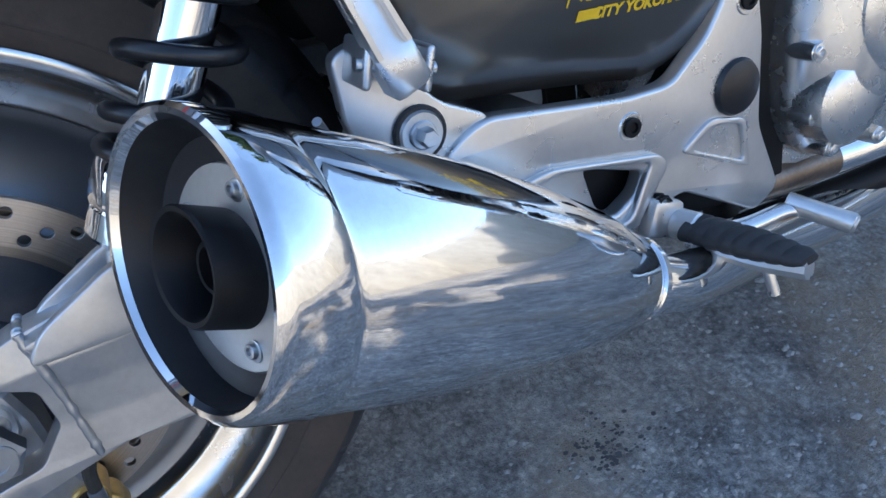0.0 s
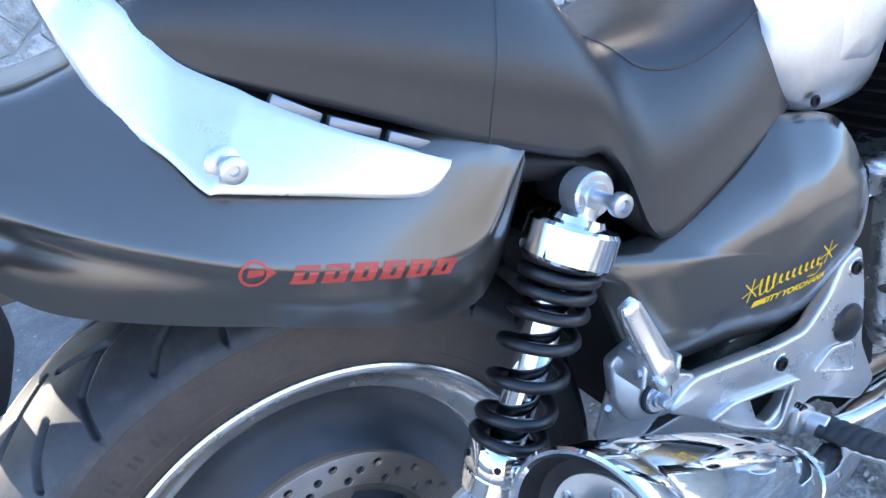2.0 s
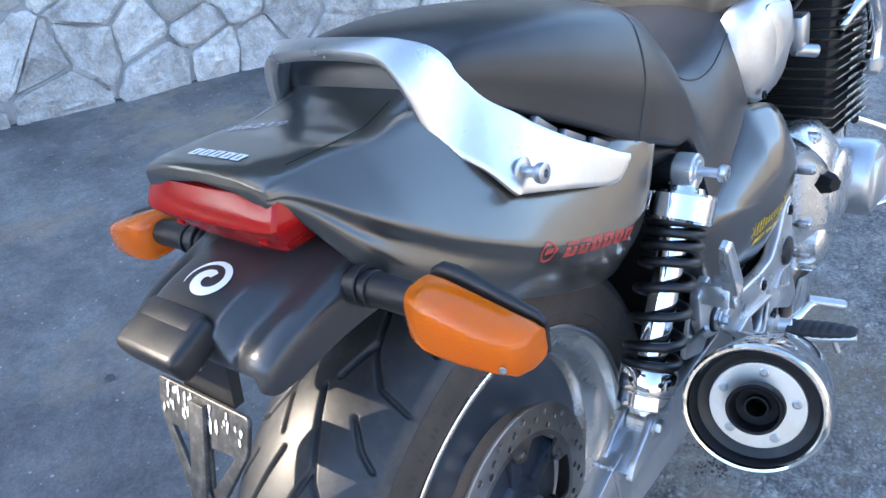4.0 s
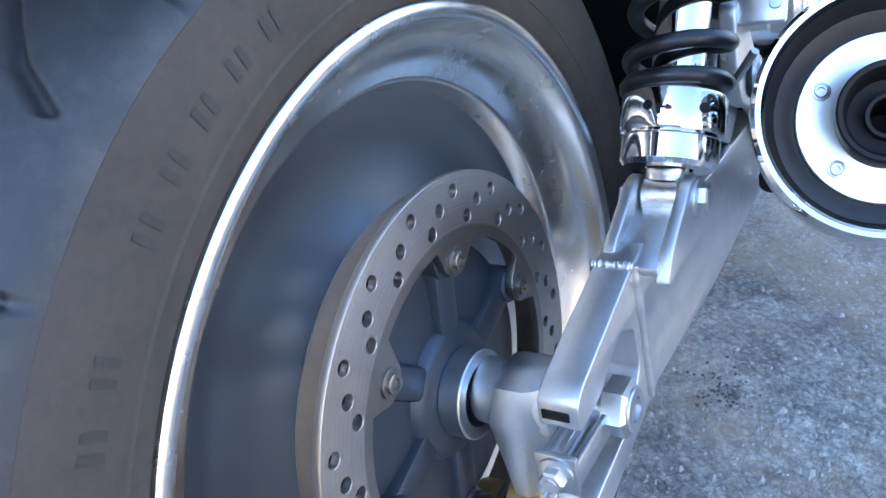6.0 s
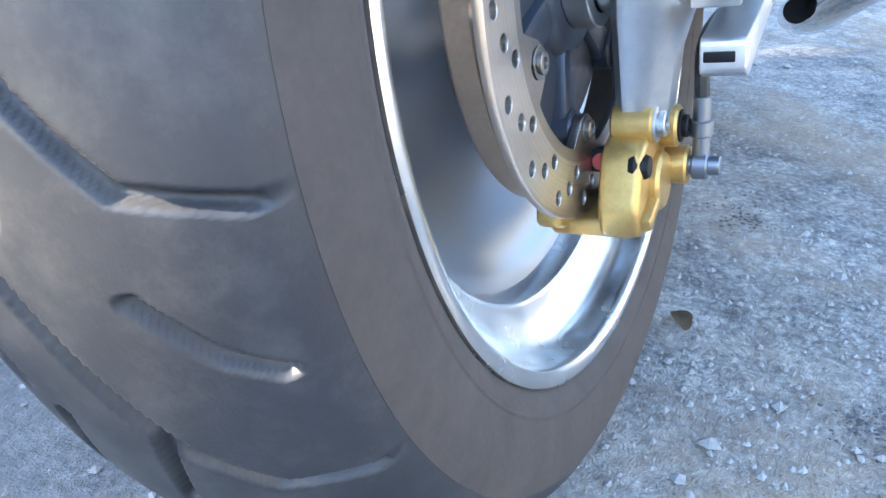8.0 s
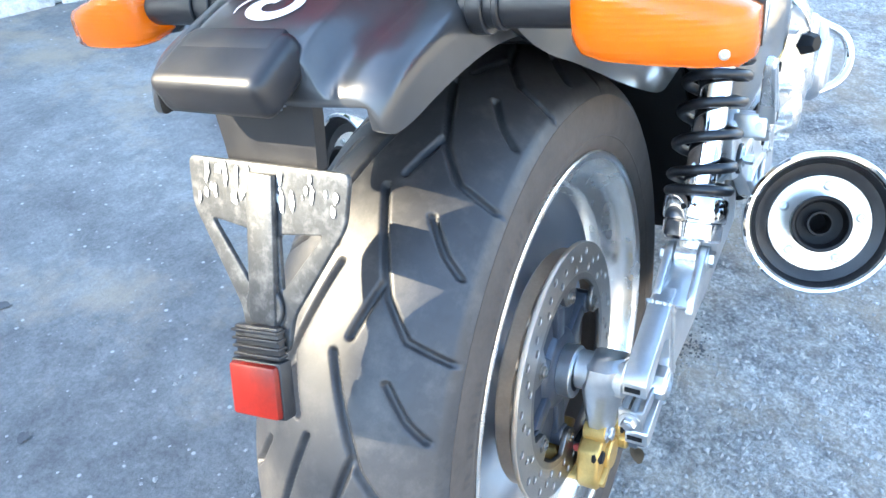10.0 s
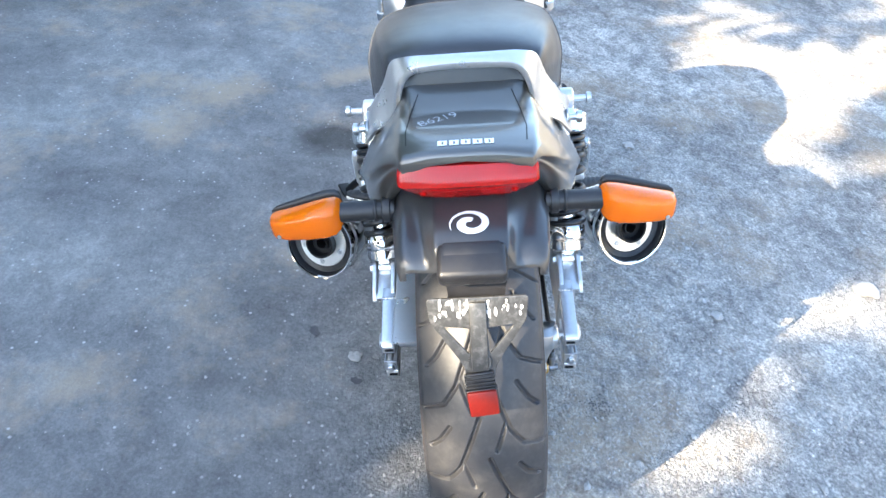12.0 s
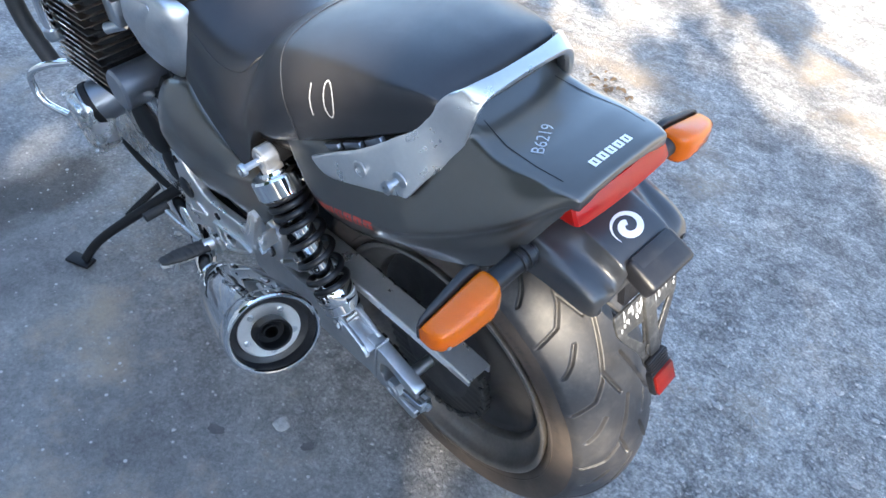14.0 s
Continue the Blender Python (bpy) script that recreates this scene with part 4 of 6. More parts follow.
def build_step(s):
    out = rounded([(0.545, 0.446), (0.572, 0.452), (0.580, 0.400), (0.580, 0.330), (0.606, 0.268), (0.580, 0.252), (0.500, 0.300), (0.466, 0.288), (0.445, 0.283), (0.390, 0.316), (0.335, 0.366), (0.302, 0.390), (0.322, 0.404), (0.340, 0.410), (0.450, 0.390), (0.490, 0.388), (0.525, 0.415)], 0.010)
    hole = rounded([(0.409, 0.350), (0.462, 0.330), (0.455, 0.314), (0.434, 0.303), (0.418, 0.316)], 0.006)
    st = part("step_bracket", plate(out, [list(reversed(hole))], 0.016, side_plane(s * 0.170), 0.0035, 3), ALLOY, bike, "silver cast step bracket", 40)
    rim = rounded([(0.380, 0.362), (0.474, 0.342), (0.482, 0.330), (0.452, 0.292), (0.440, 0.290), (0.388, 0.324), (0.348, 0.358)], 0.008)
    part("stiffener", plate(rim, [list(reversed(rounded([(0.386, 0.356), (0.466, 0.338), (0.446, 0.300), (0.436, 0.298), (0.392, 0.328), (0.362, 0.352)], 0.006)))], 0.007, side_plane(s * 0.180), 0.002, 2), ALLOY, st)
    part("recess", plate(rounded([(0.526, 0.352), (0.562, 0.342), (0.568, 0.298), (0.496, 0.334)], 0.008), [list(reversed(rounded([(0.528, 0.345), (0.557, 0.338), (0.561, 0.306), (0.506, 0.333)], 0.006)))], 0.005, side_plane(s * 0.1785), 0.0015, 2), ALLOY, st)
    part("pivot_cap", lathe([(0, 0.0), (0.021, 0.0), (0.022, 0.003), (0.020, 0.006), (0.012, 0.0085), (0, 0.0095)], frame_to((0.553, s * 0.176, 0.368), (0, s, 0)), 32), SPRING_PAINT, st, "glossy black pivot cap")
    for x, z in ((0.452, 0.368), (0.562, 0.430)):
        part("bolt_collar", ring((x, s * 0.1765, z), (0, s, 0), 0.0085, 0.0110, 0.0025, 28), ENGINE_ALLOY, st)
        part("bracket_bolt", hexbolt((x, s * 0.1775, z), (0, s, 0), 0.0072, 0.004, False, True), DARK, st)
    ear = rounded([(0.250, 0.430), (0.250, 0.472), (0.284, 0.480), (0.292, 0.452), (0.312, 0.428), (0.345, 0.410), (0.330, 0.380), (0.300, 0.386), (0.264, 0.400)], 0.008)
    part("bracket_ear", plate(ear, [], 0.012, side_plane(s * 0.168), 0.002, 2), ALLOY, st)
    part("muffler_bolt", joined(hexbolt((0.294, s * 0.179, 0.414), (0, s, 0), 0.0062, 0.012, True, False), lathe([(0, 0), (0.0145, 0), (0.0150, 0.002), (0.0135, 0.0045), (0, 0.0045)], frame_to((0.294, s * 0.1755, 0.414), (0, s, 0)), 32)), ZINC, st)
    part("rubber_grommet", ring((0.294, s * 0.1735, 0.414), (0, s, 0), 0.0140, 0.0175, 0.0045, 32), RUBBER_PLAIN, st)
    # dark frame behind the openings
    part("frame_plate", plate(rounded([(0.385, 0.365), (0.500, 0.380), (0.545, 0.460), (0.640, 0.480), (0.640, 0.245), (0.500, 0.262), (0.400, 0.300)], 0.01), [], 0.008, side_plane(s * 0.148), 0.001), DARK, st)
    # folded passenger peg: a channel bar on a clevis
    a, b = Vector((0.279, s * 0.200, 0.462)), Vector((0.2485, s * 0.2035, 0.544))
    d = (b - a).normalized()
    side = Vector((0, s, 0))
    wide = d.cross(side).normalized()
    sec = lambda p, w, h: [p + wide * (u * w) + side * (v * h) for u, v in ((-1, -0.7), (-0.7, -1), (0.7, -1), (1, -0.7), (1, 0.7), (0.7, 1), (-0.7, 1), (-1, 0.7))]
    peg = part("passenger_footpeg", loft([sec(a - d * 0.012, 0.0110, 0.009), sec(a - d * 0.009, 0.0125, 0.0105), sec(a + d * 0.012, 0.0120, 0.0105), sec(a + d * 0.018, 0.0115, 0.006), sec(b - d * 0.006, 0.0095, 0.0045), sec(b, 0.0070, 0.003)]), ALLOY, bike, "folded silver passenger footpeg", 40)
    for u in (-1, 1):
        part("peg_rib", loft([sec(a + d * 0.014 + wide * (u * 0.0095) + side * 0.003, 0.0022, 0.0085), sec(a + d * 0.045 + wide * (u * 0.0085) + side * 0.003, 0.0020, 0.0070), sec(b - d * 0.004 + wide * (u * 0.0070) + side * 0.002, 0.0018, 0.0050)]), ALLOY, peg)
    part("peg_toe", loft([sec(b - d * 0.008 + side * 0.002, 0.0085, 0.0050), sec(b - d * 0.003 + side * 0.002, 0.0080, 0.0048), sec(b + d * 0.001 + side * 0.001, 0.0055, 0.0030)]), ALLOY, peg)
    tilt = Matrix.Rotation(radians(18), 4, "Y")
    for x, z in ((0.2605, 0.4690), (0.2950, 0.4580)):
        part("peg_lug", box((0.0052, 0.034, 0.026), Matrix.Translation((x, s * 0.1880, z)) @ tilt, 0.0024, 3), ALLOY, peg)
    part("peg_pin", rod((0.2550, s * 0.198, 0.4708), (0.3005, s * 0.198, 0.4562), 0.0040), ZINC, peg)
    # rider peg
    p, q = Vector((0.482, s * 0.188, 0.284)), Vector((0.508, s * 0.286, 0.282))
    d = (q - p).normalized()
    fp = part("rider_footpeg", joined(box((0.030, 0.014, 0.030), pose(0.472, s * 0.184, 0.290, 0, 20, 0), 0.004), rod(p, p + d * 0.02, 0.012), tube([p + d * 0.012 + Vector((0, 0, -0.010)), p + d * 0.06 + Vector((0, 0, -0.012)), q + Vector((0, 0, -0.007))], 0.008, 8, 4)), ALLOY, bike, "silver rider footpeg with ribbed rubber", 40)
    sec2 = lambda c, w, h: [c + Vector((w * math.cos(t), 0, h * math.sin(t))) for t in [2 * math.pi * k / 20 for k in range(20)]]
    part("peg_rubber", loft([sec2(p + d * 0.014, 0.012, 0.006)] + [sec2(p + d * (0.016 + 0.0036 * k), 0.0170 - 0.0002 * max(0, k - 12) ** 1.4 - (0.0010 if k % 3 == 2 else 0), 0.0100 - 0.00016 * max(0, k - 12) ** 1.4 - (0.0012 if k % 3 == 2 else 0)) for k in range(23)] + [sec2(q, 0.008, 0.0035)]), RUBBER_PLAIN, fp, "worn black peg rubber", 30)
    part("peg_feeler", rod(q - d * 0.03 + Vector((0, 0, -0.012)), q - d * 0.022 + Vector((0, 0, -0.036)), 0.0040), ALLOY, fp)
    part("return_spring", tube([Vector((0.472 + 0.007 * math.cos(k), s * (0.176 + 0.0012 * k / 2), 0.302 + 0.007 * math.sin(k))) for k in range(24)], 0.0014, 6, 1), DARK, fp)
    return st


for side in (-1, 1):
    build_step(side)
pedal = part("brake_pedal", tube([(0.500, -0.186, 0.262), (0.545, -0.196, 0.258), (0.580, -0.205, 0.263), (0.592, -0.212, 0.262)], [0.010, 0.0075, 0.0065, 0.006], 12, flat=0.7), ALLOY_POLISHED, bike, "polished brake pedal")
part("pedal_toe", joined(rod((0.588, -0.200, 0.266), (0.610, -0.246, 0.254), 0.0085), ring((0.6095, -0.245, 0.2545), (0.43, -0.87, -0.23), 0.0035, 0.0070, 0.003, 20)), ALLOY, pedal)
lever = part("gear_lever", tube([(0.475, 0.186, 0.262), (0.55, 0.196, 0.255), (0.640, 0.205, 0.268)], [0.008, 0.006, 0.006], 10, flat=0.7), ALLOY, bike, "gear shift lever")
part("toe_rubber", rod((0.640, 0.196, 0.270), (0.640, 0.246, 0.270), 0.0095), RUBBER_PLAIN, lever)
inv = BIKE.inverted()
foot = inv @ Vector((0.830, 0.385, 0.010))
stand = part("side_stand", tube([(0.700, 0.135, 0.240), (0.735, 0.170, 0.205), tuple(foot + Vector((-0.03, -0.06, 0.055))), tuple(foot + Vector((-0.012, -0.008, 0.008)))], [0.013, 0.012, 0.010, 0.010], 12), DARK, bike, "black steel side stand resting on the asphalt")
part("stand_foot", box((0.058, 0.032, 0.009), Matrix.Translation(foot) @ Matrix.Rotation(radians(LEAN_DEG), 4, "X") @ Matrix.Rotation(radians(25), 4, "Z"), 0.004), DARK, stand)
part("stand_spring", tube([Vector((0.752, 0.165, 0.225)).lerp(Vector((0.790, 0.240, 0.158)), k / 150) + Vector((0.0062 * math.cos(k * 0.9), 0, 0.0062 * math.sin(k * 0.9))) for k in range(151)], 0.0021, 6, 1), DARK, stand)

# -- bodywork --


def smooth_rows(rows, steps=5):
    """Station rows with smooth rows put in between."""
    a = [np.array(r, float) for r in rows]
    out = []
    for i in range(len(a) - 1):
        p, q, r, s_ = a[max(i - 1, 0)], a[i], a[i + 1], a[min(i + 2, len(a) - 1)]
        for k in range(steps):
            t = k / steps
            out.append(0.5 * (2 * q + (r - p) * t + (2 * p - 5 * q + 4 * r - s_) * t * t + (3 * q - p - 3 * r + s_) * t ** 3))
    out.append(a[-1])
    return out


def both_sides(half):
    """A closed ring out of its right half, listed from the top middle down to the bottom middle."""
    return half + [(x, -y, z) for x, y, z in reversed(half) if abs(y) > 1e-6]


def soft_section(pts, per=4):
    """The polyline of (y, z) as a smooth line."""
    line = curve_points([(0, y, z) for y, z in pts], per)
    return [(p.y, p.z) for p in line]


def build_cowl():
    # x, top z, top half width, shoulder half width and z, widest half width and z, bottom half width and z
    rows = [
        (0.215, 0.690, 0.100, 0.140, 0.680, 0.149, 0.668, 0.144, 0.652),
        (0.198, 0.697, 0.100, 0.140, 0.686, 0.153, 0.652, 0.142, 0.616),
        (0.180, 0.702, 0.100, 0.139, 0.691, 0.156, 0.632, 0.136, 0.578),
        (0.160, 0.707, 0.100, 0.138, 0.696, 0.158, 0.618, 0.131, 0.556),
        (0.120, 0.716, 0.098, 0.130, 0.704, 0.159, 0.618, 0.130, 0.556),
        (0.060, 0.762, 0.094, 0.120, 0.722, 0.158, 0.636, 0.130, 0.580),
        (0.000, 0.803, 0.084, 0.106, 0.752, 0.154, 0.662, 0.128, 0.609),
        (-0.040, 0.801, 0.078, 0.096, 0.770, 0.146, 0.684, 0.128, 0.629),
        (-0.080, 0.7955, 0.080, 0.094, 0.779, 0.135, 0.708, 0.125, 0.650),
        (-0.108, 0.797, 0.080, 0.093, 0.784, 0.126, 0.728, 0.119, 0.665),
        (-0.127, 0.799, 0.078, 0.089, 0.788, 0.118, 0.742, 0.113, 0.681),
        (-0.144, 0.800, 0.076, 0.086, 0.791, 0.109, 0.757, 0.105, 0.706),
        (-0.159, 0.8008, 0.073, 0.083, 0.794, 0.098, 0.771, 0.095, 0.735),
        (-0.171, 0.801, 0.070, 0.079, 0.796, 0.0875, 0.781, 0.085, 0.760),
        (-0.180, 0.801, 0.067, 0.0765, 0.796, 0.0805, 0.786, 0.0785, 0.7745),
        (-0.1870, 0.7995, 0.065, 0.0740, 0.795, 0.0765, 0.787, 0.0745, 0.7780),
        (-0.1900, 0.7960, 0.063, 0.0715, 0.793, 0.0735, 0.787, 0.0720, 0.7805),
    ]
    rings = []
    for x, zt, yt, ys, zs, yw, zw, yb, zb in smooth_rows(rows, 4):
        up, down = min(1.0, (zs - zw) / 0.05), min(1.0, (zw - zb) / 0.05)
        half = soft_section([(0, zt + 0.003), (-yt * 0.6, zt + 0.002), (-yt, zt - 0.002), (-ys, zs), (-(ys + yw) / 2 - 0.003 * up, (zs + zw) / 2 + 0.003 * up), (-yw + 0.0015 * up, zw + 0.009 * up), (-yw, zw), (-yw + 0.003 * down, zw - 0.010 * down), (-(yw + yb) / 2 - 0.004 * down, (zw + zb) / 2), (-yb, zb)], 4)
        half += [(-yb + 0.008, zb + 0.004 * down), (-yb * 0.6, (zb + zt) / 2), (0, (zb + zt) / 2 + 0.004)]
        rings.append(both_sides([(x, y, z) for y, z in half]))
    cowl = part("tail_cowl", loft(rings), PAINT, bike, "dark olive-grey painted tail cowl with stickers", 60)
    return cowl


COWL = build_cowl()
# seams of the lid between the grab rail and the tail lamp
for s in (-1, 1):
    gap = [(-0.045, 0.058), (-0.085, 0.066), (-0.130, 0.070), (-0.196, 0.066)]
    strip = [[(x0, s * y0 - 0.0007), (x1, s * y1 - 0.0007), (x1, s * y1 + 0.0007), (x0, s * y0 + 0.0007)] for (x0, y0), (x1, y1) in zip(gap, gap[1:])]
    decal("panel_gap", strip, (0, 0, 0.83), (1, 0, 0), (0, 1, 0), (0, 0, -1), COWL, DARK, COWL, 0.0003)


def build_seat():
    # x, top z, half width of the top, shoulder z, widest half width, its z, bottom half width, bottom z
    rows = [
        (-0.030, 0.803, 0.055, 0.797, 0.080, 0.790, 0.082, 0.783),
        (-0.018, 0.832, 0.076, 0.822, 0.094, 0.806, 0.094, 0.788),
        (0.005, 0.846, 0.088, 0.834, 0.106, 0.812, 0.106, 0.781),
        (0.060, 0.845, 0.104, 0.830, 0.123, 0.792, 0.122, 0.752),
        (0.120, 0.838, 0.112, 0.822, 0.136, 0.772, 0.135, 0.719),
        (0.180, 0.827, 0.117, 0.809, 0.146, 0.748, 0.145, 0.684),
        (0.226, 0.815, 0.118, 0.797, 0.152, 0.730, 0.153, 0.662),
        (0.260, 0.800, 0.116, 0.781, 0.153, 0.714, 0.154, 0.646),
        (0.284, 0.777, 0.111, 0.759, 0.153, 0.698, 0.156, 0.643),
        (0.302, 0.751, 0.107, 0.735, 0.153, 0.672, 0.158, 0.615),
        (0.319, 0.731, 0.106, 0.716, 0.152, 0.640, 0.160, 0.562),
        (0.345, 0.718, 0.106, 0.703, 0.150, 0.625, 0.160, 0.548),
        (0.400, 0.712, 0.106, 0.697, 0.146, 0.630, 0.156, 0.566),
        (0.460, 0.722, 0.104, 0.706, 0.138, 0.644, 0.148, 0.586),
        (0.510, 0.744, 0.098, 0.728, 0.128, 0.664, 0.138, 0.602),
        (0.545, 0.765, 0.085, 0.750, 0.115, 0.684, 0.126, 0.612),
    ]
    rings = []
    for x, zt, yt, zs, yw, zw, yb, zb in smooth_rows(rows, 4):
        half = soft_section([(0, zt), (-yt * 0.55, zt - 0.003), (-yt, zs), (-(yt + yw) / 2 - 0.004, (zs + zw) / 2 + 0.006), (-yw, zw), (-(yw + yb) / 2, (zw + zb) / 2), (-yb, zb + 0.004)], 4)
        half += [(-yb + 0.004, zb), (-yb + 0.03, zb + 0.006), (0, zb + 0.02)]
        rings.append(both_sides([(x, y, z) for y, z in half]))
    seat = part("seat", loft(rings), VINYL, bike, "black vinyl stepped dual seat with stitched seams", 60)
    tree = BVHTree.FromPolygons([v.co for v in seat.data.vertices], [p.vertices for p in seat.data.polygons])

    def seam(pts):
        out = []
        for p in curve_points(pts, 10):
            near = tree.find_nearest(p)
            out.append(near[0] + near[1] * 0.0002)
        return tube(out, 0.0011, 6, 1)

    for s in (-1, 1):
        part("seam", seam([(0.235, s * 0.02, 0.81), (0.225, s * 0.105, 0.79), (0.205, s * 0.145, 0.74), (0.186, s * 0.155, 0.68)]), VINYL, seat)
        part("seam", seam([(0.330, s * 0.06, 0.73), (0.350, s * 0.115, 0.69), (0.420, s * 0.128, 0.68), (0.520, s * 0.120, 0.71)]), VINYL, seat)
    return seat


SEAT = build_seat()


def build_rail():
    # upper edge and lower edge of the casting, from the front tip over the hoop
    edges = [
        ((0.153, -0.152, 0.684), (0.150, -0.153, 0.679)),
        ((0.120, -0.142, 0.704), (0.125, -0.150, 0.666)),
        ((0.082, -0.133, 0.727), (0.055, -0.1455, 0.6915)),
        ((0.046, -0.122, 0.754), (0.003, -0.1390, 0.7105)),
        ((0.034, -0.118, 0.765), (-0.008, -0.1365, 0.7150)),
        ((0.010, -0.109, 0.785), (-0.020, -0.121, 0.738)),
        ((-0.002, -0.101, 0.804), (-0.033, -0.099, 0.757)),
        ((-0.010, -0.093, 0.825), (-0.043, -0.087, 0.778)),
        ((-0.020, -0.084, 0.838), (-0.050, -0.079, 0.812)),
        ((-0.031, -0.068, 0.8440), (-0.053, -0.064, 0.834)),
        ((-0.038, -0.034, 0.8465), (-0.055, -0.032, 0.8400)),
        ((-0.039, 0.0, 0.8470), (-0.055, 0.0, 0.8410)),
    ]
    up, lo = curve_points([e[0] for e in edges], 5), curve_points([e[1] for e in edges], 5)
    flip = lambda line: line + [Vector((p.x, -p.y, p.z)) for p in reversed(line[:-1])]
    up, lo = flip(up), flip(lo)
    secs = []
    for i, (a, b) in enumerate(zip(up, lo)):
        d = ((up[min(i + 1, len(up) - 1)] + lo[min(i + 1, len(up) - 1)]) - (up[max(i - 1, 0)] + lo[max(i - 1, 0)])).normalized()
        w = b - a
        nor = d.cross(w).normalized()
        if nor.dot(Vector((0, a.y, 0.06))) < 0:
            nor = -nor
        t = 0.0038 + 0.0022 * min(1.0, max(0.0, (min(i, len(up) - 1 - i) - 33) / 10))
        secs.append([a + w * f + nor * t * k for f, k in ((0.0, -0.4), (0.0, 0.6), (0.045, 0.92), (0.12, 1.0), (0.88, 1.0), (0.955, 0.92), (1.0, 0.6), (1.0, -0.4), (0.9, -1.0), (0.1, -1.0))])
    rail = part("grab_rail", loft(secs), ALLOY, bike, "silver cast grab rail over the tail", 40)
    for s in (-1, 1):
        b = Vector((0.010, s * 0.134, 0.727))
        part("rail_washer", lathe([(0, 0), (0.0110, 0), (0.0115, 0.002), (0.008, 0.004), (0, 0.004)], frame_to(b - Vector((0.002, 0, -0.001)), (0, s, 0)), 28), ZINC, rail)
        part("rail_peg", joined(rod(b, b + Vector((0, s * 0.016, 0)), 0.0048), lathe([(0, 0), (0.0075, 0), (0.0085, 0.002), (0.0085, 0.007), (0.0060, 0.008), (0.0035, 0.008), (0.0030, 0.004), (0, 0.004)], frame_to(b + Vector((0, s * 0.014, 0)), (0, s, 0)), 24)), ZINC, rail)
        if s > 0:
            part("rail_bolt", joined(ring((0.070, s * 0.1425, 0.709), (0, s, 0.1), 0.0075, 0.0115, 0.003, 32), hexbolt((0.070, s * 0.1405, 0.709), (0, s, 0.1), 0.0065, 0.004, True, True)), ALLOY, rail)
        for k, (x0, z0, x1, z1) in enumerate(((0.150, 0.694, 0.118, 0.713), (0.115, 0.7145, 0.082, 0.734), (0.079, 0.7355, 0.050, 0.758))):
            mid = Vector(((x0 + x1) / 2, s * (0.1335 - 0.006 * k), (z0 + z1) / 2 - 0.004))
            part("rail_packing", box((math.hypot(x1 - x0, z1 - z0), 0.008, 0.0095), Matrix.Translation(mid) @ Matrix.Rotation(math.atan2(z1 - z0, x0 - x1), 4, "Y"), 0.0015), WHEEL_PAINT, rail, "grey packing strip between rail and seat")
    return rail


build_rail()


def build_tail_lamp():
    # plan outlines stacked from the lower edge to the cowl: z, half width, rear x, depth of the cut corner
    secs = []
    for z, w, xr, cut in ((0.7345, 0.052, -0.1720, 0.010), (0.7355, 0.0555, -0.1755, 0.012), (0.7470, 0.0655, -0.1860, 0.016), (0.7590, 0.0760, -0.1955, 0.018), (0.7645, 0.0800, -0.1992, 0.019), (0.7658, 0.0805, -0.2005, 0.019), (0.7690, 0.0808, -0.2000, 0.019), (0.7780, 0.0805, -0.1950, 0.018), (0.7870, 0.0785, -0.1890, 0.017)):
        side = [(-0.128, w), (xr + cut * 0.8 + 0.004, w), (xr + cut * 0.42, w - 0.0012), (xr + cut * 0.24, w - 0.0040), (xr + cut * 0.12, w - 0.013), (xr + 0.0008, w * 0.5), (xr, w * 0.2)]
        secs.append([(x, y, z) for x, y in side] + [(x, -y, z) for x, y in reversed(side)])
    lamp = part("tail_lamp", loft(secs), RED_LENS, bike, "red tail lamp lens below the tail cowl", 24)
    for s in (-1, 1):
        part("lens_screw", hexbolt((-0.1868, s * 0.052, 0.7515), (-1, 0, -0.75), 0.0036, 0.003, True, True), RED_LENS, lamp)
    part("lamp_base", box((0.03, 0.140, 0.048), pose(-0.118, 0, 0.756), 0.006), DARK, lamp)
    for s in (-1, 1):
        part("reflector_bowl", lathe([(0.006, 0.002), (0.012, 0.003), (0.018, 0.008), (0.0195, 0.014), (0.0205, 0.014), (0.019, 0.006), (0.012, 0.0), (0.006, 0.0)], frame_to((-0.150, s * 0.034, 0.761), (-1, 0, -0.35)) @ Matrix.Diagonal((1, 1.5, 1, 1)), 28, closed=True), PLATE_ALLOY, lamp, "silvered bowl behind the red lens")
        part("bulb", lathe([(0, 0), (0.0055, 0.0005), (0.0080, 0.005), (0.0085, 0.010), (0.0065, 0.0155), (0, 0.018)], frame_to((-0.150, s * 0.034, 0.761), (-1, 0, -0.35)), 16), PLATE_ALLOY, lamp)


build_tail_lamp()


